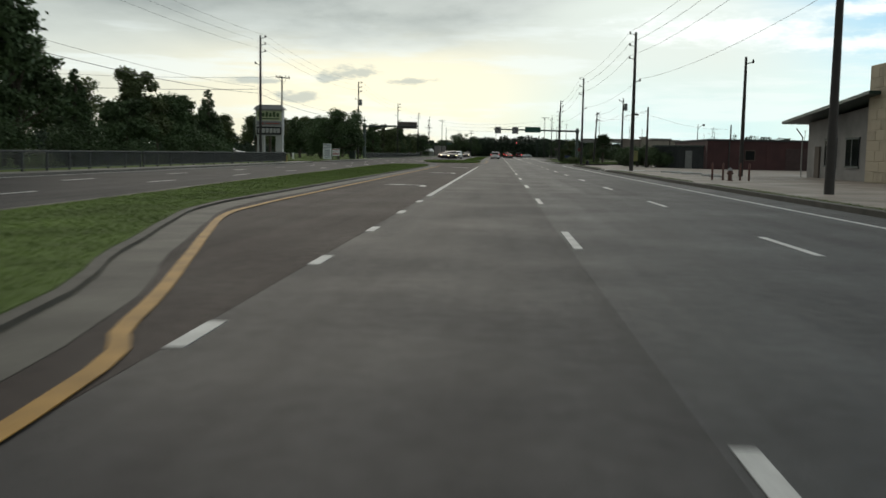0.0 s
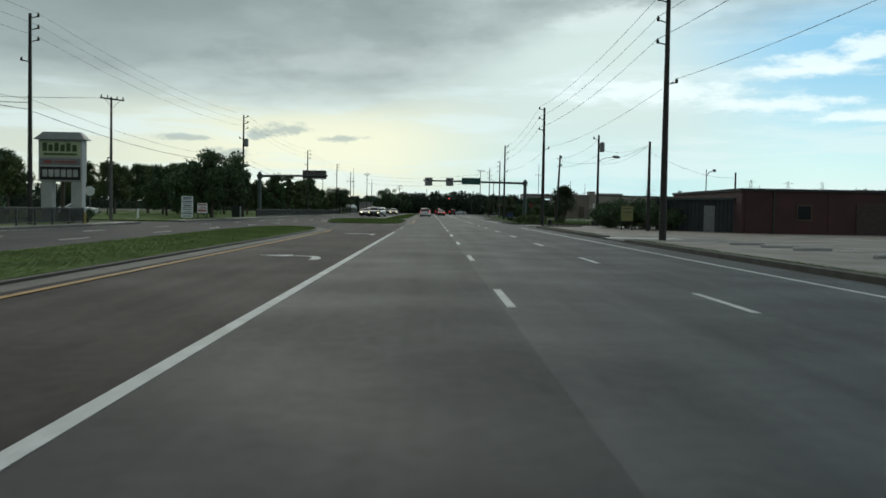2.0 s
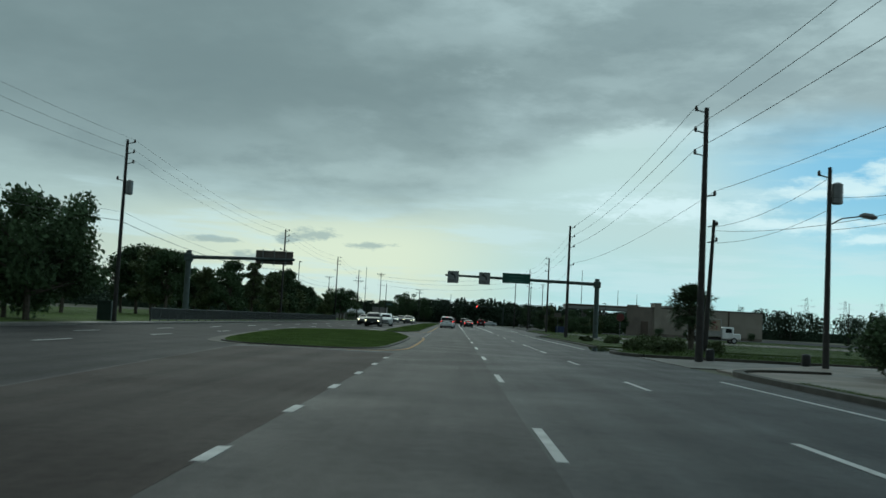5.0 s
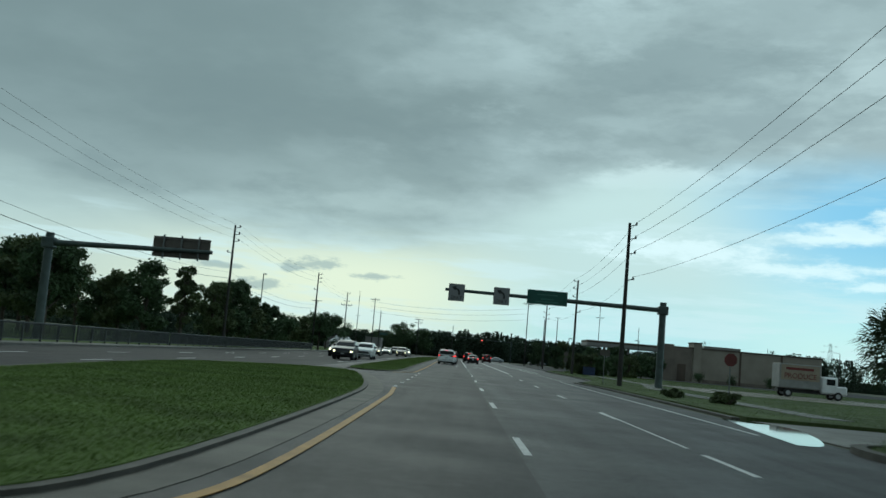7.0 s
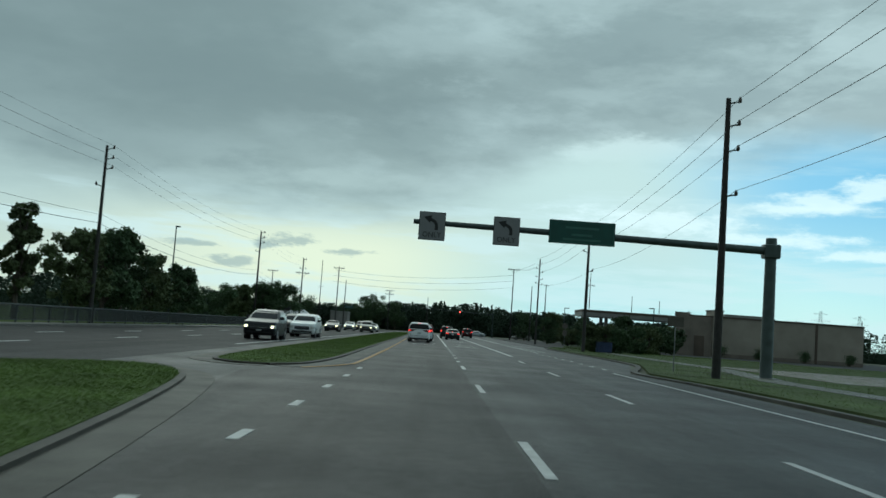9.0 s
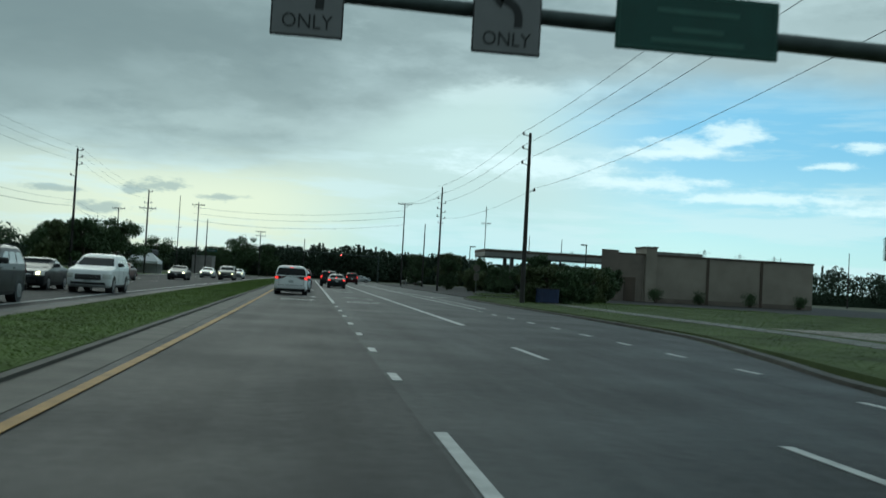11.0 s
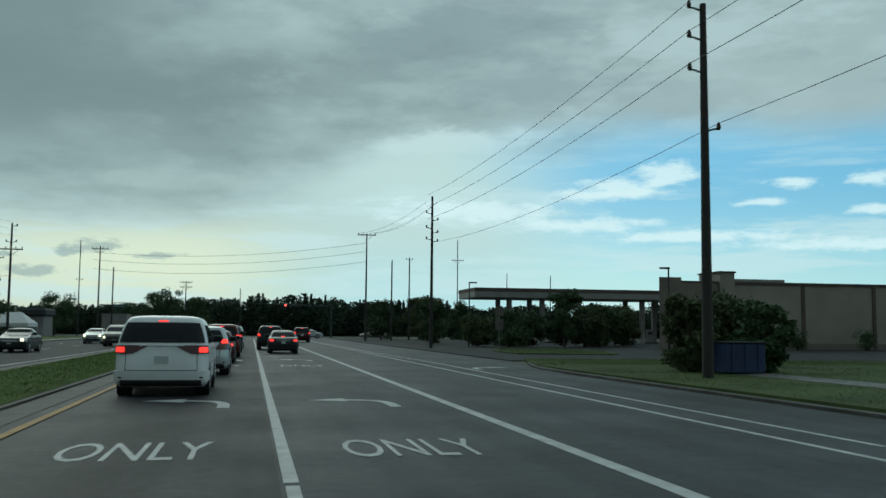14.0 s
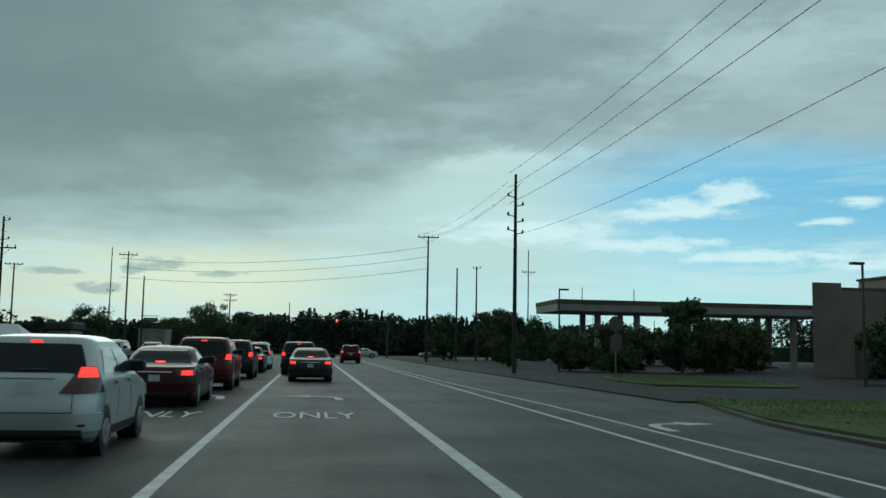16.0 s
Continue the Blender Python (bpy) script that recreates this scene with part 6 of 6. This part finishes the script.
WHITE = car_paint("white car paint", (0.76, 0.77, 0.77), 0.0)
SILVER = mat("pale silver car paint", (0.44, 0.47, 0.48), 0.3, 0.35, var=0.1, scale=1.2, fine=200, coat=0.5)
MAROON = car_paint("dark red car paint", (0.045, 0.006, 0.008))
ORANGE = car_paint("orange red car paint", (0.085, 0.012, 0.010))
CHARCOAL = car_paint("charcoal car paint", (0.026, 0.028, 0.031), 0.4)
BLACKP = car_paint("black car paint", (0.016, 0.017, 0.019), 0.3)
TAN = car_paint("beige grey car paint", (0.22, 0.21, 0.19), 0.5)
KINDS = {
    # levels: height, rear, front, half width, corner radius
    "minivan": dict(levels=[(0.22, 0.22, 4.85, 0.92, 0.18), (0.32, 0.04, 5.05, 0.985, 0.3), (0.6, 0.0, 5.14, 1.0, 0.36), (0.9, 0.05, 5.06, 1.005, 0.38), (1.0, 0.07, 4.75, 1.0, 0.36), (1.12, 0.09, 4.05, 0.985, 0.32), (1.4, 0.20, 3.5, 0.925, 0.3), (1.62, 0.31, 3.0, 0.855, 0.3), (1.74, 0.42, 2.75, 0.77, 0.3), (1.79, 0.6, 2.5, 0.62, 0.3), (1.805, 0.9, 2.2, 0.4, 0.26)],
                    glass=(1.2, 1.64), wheels=(1.0, 4.0), r=0.34, plate=(0.74, 0.9), sides=((0.2, 3.0), (3.3, 6.0), (6.3, 9.2)), rear=(-2.4, 8.4)),
    "hatchback": dict(levels=[(0.2, 0.22, 3.95, 0.79, 0.18), (0.3, 0.04, 4.1, 0.85, 0.3), (0.6, 0.0, 4.16, 0.87, 0.44), (0.86, 0.07, 4.05, 0.87, 0.46), (0.97, 0.11, 3.6, 0.86, 0.42), (1.05, 0.15, 3.2, 0.845, 0.38), (1.3, 0.32, 2.75, 0.775, 0.34), (1.47, 0.46, 2.4, 0.70, 0.32), (1.55, 0.52, 2.2, 0.62, 0.28), (1.585, 0.72, 1.95, 0.5, 0.26), (1.6, 1.0, 1.7, 0.3, 0.2)],
                      glass=(1.1, 1.46), wheels=(0.72, 3.3), r=0.3, plate=(0.84, 0.97), sides=((0.2, 4.6), (5.0, 9.3)), rear=(-1.7, 7.7)),
    "sedan": dict(levels=[(0.18, 0.22, 4.65, 0.85, 0.18), (0.28, 0.04, 4.82, 0.905, 0.3), (0.58, 0.0, 4.88, 0.92, 0.38), (0.82, 0.04, 4.75, 0.915, 0.38), (0.94, 0.10, 4.1, 0.9, 0.34), (1.0, 0.4, 3.55, 0.88, 0.28), (1.03, 0.8, 3.4, 0.86, 0.26), (1.27, 1.25, 2.65, 0.74, 0.26), (1.39, 1.52, 2.55, 0.66, 0.24), (1.44, 1.75, 2.3, 0.52, 0.22), (1.455, 1.9, 2.15, 0.3, 0.14)],
                  glass=(1.05, 1.36), wheels=(0.95, 3.8), r=0.32, plate=(0.62, 0.77), sides=((0.6, 4.6), (5.2, 9.2)), rear=(-1.4, 7.4)),
    "suv": dict(levels=[(0.25, 0.22, 4.5, 0.87, 0.18), (0.36, 0.04, 4.66, 0.93, 0.26), (0.7, 0.0, 4.72, 0.94, 0.32), (0.98, 0.05, 4.62, 0.94, 0.32), (1.08, 0.07, 4.3, 0.93, 0.3), (1.17, 0.09, 3.55, 0.92, 0.26), (1.42, 0.2, 3.0, 0.85, 0.24), (1.62, 0.3, 2.6, 0.78, 0.24), (1.71, 0.4, 2.35, 0.71, 0.24), (1.75, 0.6, 2.1, 0.58, 0.22), (1.765, 0.85, 1.9, 0.4, 0.2)],
                glass=(1.22, 1.6), wheels=(0.9, 3.75), r=0.36, plate=(0.78, 0.94), sides=((0.3, 3.0), (3.4, 6.0), (6.4, 9.2)), rear=(-1.4, 7.4)),
}
# tail lamps of each kind: lens (s at the foot, s at the head, heights), lit part likewise; s counts round the body's outline
TAILS = {
    "minivan": (((5.9, 9.4), (4.1, 9.0), 0.955, 1.14), ((7.0, 8.9), (6.9, 8.7), 0.985, 1.10)),
    "hatchback": (((6.0, 9.9), (7.0, 8.8), 0.84, 1.18), ((6.9, 8.9), (7.1, 8.6), 1.04, 1.17)),
    "sedan": (((5.7, 9.6), (5.5, 9.2), 0.74, 0.91), ((6.4, 8.3), (6.4, 8.3), 0.77, 0.88)),
    "suv": (((6.3, 9.2), (6.6, 9.0), 0.88, 1.26), ((6.7, 8.6), (6.8, 8.6), 1.02, 1.2)),
}


def rounded(levels, n=4):
    """Levels between the given ones, on smooth curves that do not overshoot."""
    z = [v[0] for v in levels]
    cols = []
    for q in range(1, 5):
        p = [v[q] for v in levels]
        d = [(b - a) / (y - x) for a, b, x, y in zip(p, p[1:], z, z[1:])]
        m = [d[0]] + [0.0 if a * b <= 0 else 2 * a * b / (a + b) for a, b in zip(d, d[1:])] + [d[-1]]
        cols.append((p, m))
    out = []
    for k in range(len(z) - 1):
        h = z[k + 1] - z[k]
        for j in range(n):
            t = j / n
            a, b_, c_, e_ = 2 * t ** 3 - 3 * t * t + 1, t ** 3 - 2 * t * t + t, 3 * t * t - 2 * t ** 3, t ** 3 - t * t
            out.append((z[k] + h * t, *[a * p[k] + b_ * h * m[k] + c_ * p[k + 1] + e_ * h * m[k + 1] for p, m in cols]))
    return out + [levels[-1]]


def vehicle(kind, x, y, paint, label, name=None, turn=0.0, brake=True, lights=False, group="queue of vehicles", centre_lamp=True):
    """A road vehicle with its rear at y, heading up the road (turn 180: coming down it)."""
    k = KINDS[kind]
    lv = rounded(k["levels"])
    t = thing(name or kind, (x, y, 0.0), label, "car" if kind != "minivan" else "van", group, turn=turn)
    t.scale = (1.03, 1.03, 1.03)
    hw = max(v[3] for v in lv)
    part("body", shell(lv), paint, t, smooth=True)
    g0, g1 = k["glass"]
    r0, r1 = k["rear"]
    part("rear_window", panel(lv, r0, r1, g0, g1, ns=14, nz=6, inset=0.3), GLASS_DARK, t, smooth=True)
    part("windscreen", panel(lv, 22.6, 31.4, g0, g1, ns=10, nz=6, inset=0.3), GLASS_DARK, t, smooth=True)
    for n, (a, b) in enumerate(k["sides"]):
        slope = (0.5 if n == 0 else 0.0, 0.9 if n == len(k["sides"]) - 1 else 0.0)
        part("side_window", panel(lv, 10 + a, 10 + b, g0 - 0.02, g1 - 0.05, ns=4, nz=5, top=(10 + a + slope[0], 10 + b - slope[1])), GLASS_SIDE, t, smooth=True)
        part("side_window", panel(lv, 44 - b, 44 - a, g0 - 0.02, g1 - 0.05, ns=4, nz=5, top=(44 - b + slope[1], 44 - a - slope[0])), GLASS_SIDE, t, smooth=True)
    lens, lit = TAILS[kind]
    for s in (1, -1):
        def at(pair):
            return pair if s > 0 else (6 - pair[1], 6 - pair[0])
        lamp = part("tail_light", panel(lv, *at(lens[0]), lens[2], lens[3], off=0.02, ns=8, nz=4, top=at(lens[1])), LAMP_RED, t, smooth=True)
        if brake:
            part("brake_lamp", panel(lv, *at(lit[0]), lit[2], lit[3], off=0.027, ns=6, nz=3, top=at(lit[1])), BRAKE, lamp, smooth=True)
    if centre_lamp:
        z0, o = (g0 + 0.0, 0.03) if kind == "sedan" else (g1 + 0.02, 0.02)
        part("centre_brake_lamp", panel(lv, 2.45, 3.55, z0, z0 + 0.035, off=o, ns=2, nz=1), BRAKE if brake else LAMP_RED, t)
    if kind != "sedan":
        part("roof_spoiler", panel(lv, -0.9, 6.9, g1 + 0.01, g1 + 0.075, off=0.015, ns=10, nz=3), paint, t, smooth=True)
        part("rear_wiper", panel(lv, 2.2, 4.4, g0 + 0.03, g0 + 0.05, off=0.03, ns=3, nz=1), PLASTIC, t)
    p0, p1 = k["plate"]
    part("plate_recess", panel(lv, 1.9, 4.1, p0 - 0.04, p1 + 0.05, off=0.006, ns=6, nz=2), paint, t)
    part("number_plate", panel(lv, 2.3, 3.7, p0, p1, off=0.018, ns=2, nz=1), PLATE, t)
    c0, c1 = (1.125, 1.15) if kind == "minivan" else (p1 + 0.055, p1 + 0.085)
    part("trim_strip", panel(lv, 0.9, 5.1, c0, c1, off=0.022, ns=6, nz=1), CHROME if kind != "hatchback" else paint, t)
    part("rear_bumper", panel(lv, -3.9, 9.9, 0.36, 0.58, off=0.04, ns=16, nz=4), paint, t, smooth=True)
    part("bumper_insert", panel(lv, -1.2, 7.2, 0.24, 0.38, off=0.045, ns=10, nz=2), PLASTIC, t)
    for s0 in (-1.6, 7.0):
        part("bumper_reflector", panel(lv, s0, s0 + 0.6, 0.42, 0.45, off=0.05, ns=2, nz=1), LAMP_RED, t)
    part("tailgate_seam", panel(lv, -0.9, 6.9, 0.585, 0.6, off=0.006, ns=10, nz=1), PLASTIC, t)
    for s0 in (-0.93, 6.9):
        part("tailgate_seam", panel(lv, s0, s0 + 0.04, 0.6, lens[2], off=0.005, ns=1, nz=3), PLASTIC, t)
    for s0, s1 in ((20.6, 24.0), (30.0, 33.4)):
        lamp = part("headlight", panel(lv, s0, s1, 0.66, 0.85, off=0.02, ns=6, nz=3), LAMP_CLEAR, t, smooth=True)
        if lights:
            c = 23.0 if s0 < 25 else 31.0
            part("lamp_unit", panel(lv, c - 0.5, c + 0.5, 0.69, 0.82, off=0.03, ns=4, nz=2), LAMP_ON, lamp, smooth=True)
    part("grille", panel(lv, 24.4, 29.6, 0.58, 0.82, off=0.014, ns=8, nz=2), PLASTIC, t)
    part("grille_bar", panel(lv, 24.8, 29.2, 0.68, 0.71, off=0.024, ns=8, nz=1), CHROME, t)
    part("front_bumper_grille", panel(lv, 23.4, 30.6, 0.3, 0.48, off=0.014, ns=8, nz=2), PLASTIC, t)
    part("front_plate", panel(lv, 26.3, 27.7, 0.5, 0.58, off=0.03, ns=2, nz=1), PLATE, t)
    for s in (1, -1):
        zc = g0 + 0.02
        yc = level(lv, zc)[2] - 0.6
        bm = boxes((min(s * (hw - 0.1), s * (hw + 0.2)), max(s * (hw - 0.1), s * (hw + 0.2)), yc - 0.05, yc + 0.1, zc - 0.05, zc + 0.13), bevel=0.045)
        mirror = part("wing_mirror", bm, PLASTIC, t, smooth=True)
        part("mirror_glass", boxes((min(s * (hw + 0.0), s * (hw + 0.17)), max(s * (hw + 0.0), s * (hw + 0.17)), yc - 0.055, yc - 0.048, zc - 0.02, zc + 0.1), bevel=0.003), GLASS_DARK, mirror)
        for f in (3.0, 6.3):
            q = 10 + f if s > 0 else 44 - f
            part("door_handle", panel(lv, q - 0.2, q + 0.2, g0 - 0.17, g0 - 0.13, off=0.035, ns=2, nz=1), CHROME if kind == "minivan" else paint, t)
        for f in (0.35, 3.3, 6.2):
            q = 10 + f if s > 0 else 44 - f
            part("door_seam", panel(lv, q - 0.015, q + 0.015, 0.45, g0 - 0.03, off=0.004, ns=1, nz=3), PLASTIC, t)
        q0, q1 = (11.8, 18.2) if s > 0 else (35.8, 42.2)
        part("sill", panel(lv, q0, q1, 0.25, 0.36, off=0.02, ns=4, nz=1), PLASTIC, t)
        if kind == "suv":
            top = level(lv, 1.7)
            part("roof_rail", tube(bmesh.new(), [(s * (top[3] - 0.06), top[1] + 0.35, 1.73), (s * (top[3] - 0.05), 1.2, 1.775), (s * (top[3] - 0.05), 1.7, 1.775), (s * (top[3] - 0.06), 2.2, 1.73)], 0.018, 5), PLASTIC, t)
    wheel_set(t, k["r"], k["wheels"], hw)
    return t


# the queue in the first turn lane
vehicle("minivan", -2.42, 244.6, WHITE, "white minivan with dark rear glass and lit brake lamps", "minivan")
vehicle("hatchback", -2.05, 255.0, SILVER, "pale silver hatchback with tall tail lamps braking", "hatchback")
vehicle("sedan", -2.1, 265.8, MAROON, "dark red saloon car braking in the queue", "saloon_car")
vehicle("suv", -2.0, 275.2, ORANGE, "red pickup-sized car braking in the queue", "red_suv")
vehicle("suv", -2.0, 287.2, CHARCOAL, "dark grey off-road car braking in the queue", "dark_suv")
vehicle("sedan", -2.0, 297.5, BLACKP, "black saloon car braking in the queue", "saloon_car")
vehicle("suv", -2.0, 306.5, WHITE, "white off-road car far ahead in the queue", "white_suv")
# second turn lane
vehicle("sedan", 1.63, 284.4, CHARCOAL, "dark saloon car with lit brake lamps in the turn lane", "saloon_car")
vehicle("suv", 1.0, 295.0, BLACKP, "black off-road car braking ahead of the saloon", "dark_suv")
vehicle("suv", 5.6, 338.0, MAROON, "dark red off-road car waiting near the junction", "red_suv")
# oncoming
ON = "oncoming traffic"
vehicle("suv", -11.5, 216.5, BLACKP, "black oncoming off-road car with lit headlamps", "dark_suv", 180, False, True, ON)
vehicle("sedan", -14.2, 233.5, BLACKP, "black oncoming saloon car with lit headlamps", "saloon_car", 180, False, True, ON)
vehicle("suv", -11.2, 233.0, WHITE, "white oncoming off-road car", "white_suv", 180, False, False, ON)
vehicle("suv", -14.1, 247.0, TAN, "beige grey oncoming off-road car with lit headlamps", "grey_suv", 180, False, True, ON)
vehicle("sedan", -17.2, 270.0, ORANGE, "red oncoming saloon car", "saloon_car", 180, False, False, ON)
vehicle("sedan", -14.9, 289.5, CHARCOAL, "dark oncoming saloon car with lit headlamps", "saloon_car", 180, False, True, ON)
vehicle("suv", -11.7, 311.0, TAN, "beige oncoming off-road car with lit headlamps", "grey_suv", 180, False, True, ON)
vehicle("sedan", -15.6, 325.0, SILVER, "silver oncoming saloon car with lit headlamps", "saloon_car", 180, False, True, ON)
vehicle("sedan", -12.3, 338.0, WHITE, "white oncoming saloon car with lit headlamps", "saloon_car", 180, False, True, ON)
vehicle("suv", -15.6, 352.0, CHARCOAL, "dark oncoming off-road car with lit headlamps", "dark_suv", 180, False, True, ON)
# parked and crossing
vehicle("sedan", -48.5, 161.0, WHITE, "white saloon car parked on the grass lot", "saloon_car", -80, False, False, "parked cars", False)
vehicle("sedan", 12.0, 392.0, SILVER, "silver saloon car waiting in the cross street", "saloon_car", 90, False, False, "crossing cars", False)
vehicle("sedan", 24.0, 396.0, TAN, "grey saloon car waiting in the cross street", "saloon_car", 90, False, False, "crossing cars", False)

# box truck with a painted side, parked on the market lot
bt = thing("box_truck", (31.2, 217.0, 0.13), "white box truck with red lettering parked on the lot", "truck")
part("cargo_box", boxes((-1.9, 2.0, -1.1, 1.1, 0.85, 3.1), bevel=0.04), mat("dull truck paint", (0.27, 0.27, 0.26), 0.5, var=0.2, scale=1.5), bt)
part("cab", boxes((2.1, 3.7, -0.98, 0.98, 0.55, 2.15), bevel=0.14), WHITE, bt)
part("bonnet", boxes((3.5, 4.6, -0.95, 0.95, 0.5, 1.35), bevel=0.14), WHITE, bt)
part("windscreen", boxes((3.62, 3.74, -0.85, 0.85, 1.4, 2.0), bevel=0.03), GLASS_DARK, bt)
part("side_window", boxes((2.6, 3.4, -1.0, -0.96, 1.4, 1.95), bevel=0.01), GLASS_DARK, bt)
part("chassis", boxes((-1.8, 4.3, -0.5, 0.5, 0.45, 0.8)), PLASTIC, bt)
part("side_board", boxes((-1.75, 1.85, -1.13, -1.1, 1.6, 3.0), bevel=0.005), mat("cream board paint", (0.30, 0.255, 0.19), 0.55, var=0.15, scale=2), bt, "cream painted board")
TRUCK_RED = mat("dark red truck lettering", (0.15, 0.025, 0.025), 0.5, var=0.2)
me = lettering("PRODUCE", 0.72, 0.02)
me.materials.append(TRUCK_RED)
w = new("wording", me)
w.parent = bt
w.matrix_basis = pose(0.05, -1.14, 1.98, 90, 0, 0) @ Matrix.Diagonal((0.92, 1, 1, 1))
part("legend_bar", boxes((-1.3, 1.3, -1.145, -1.13, 2.55, 2.78)), TRUCK_RED, bt)
for x in (-1.0, 3.7):
    for s in (-1, 1):
        wl = new("wheel")
        wl.parent = bt
        wl.location = (x, s * 0.9, 0.4)
        part("tyre", tube(bmesh.new(), [(0, -0.14, 0), (0, -0.11, 0), (0, 0.11, 0), (0, 0.14, 0)], [0.34, 0.4, 0.4, 0.34], 16), RUBBER, wl, smooth=True)
        part("rim", tube(bmesh.new(), [(0, -0.145, 0), (0, 0.145, 0)], 0.22, 12), RIM, wl)
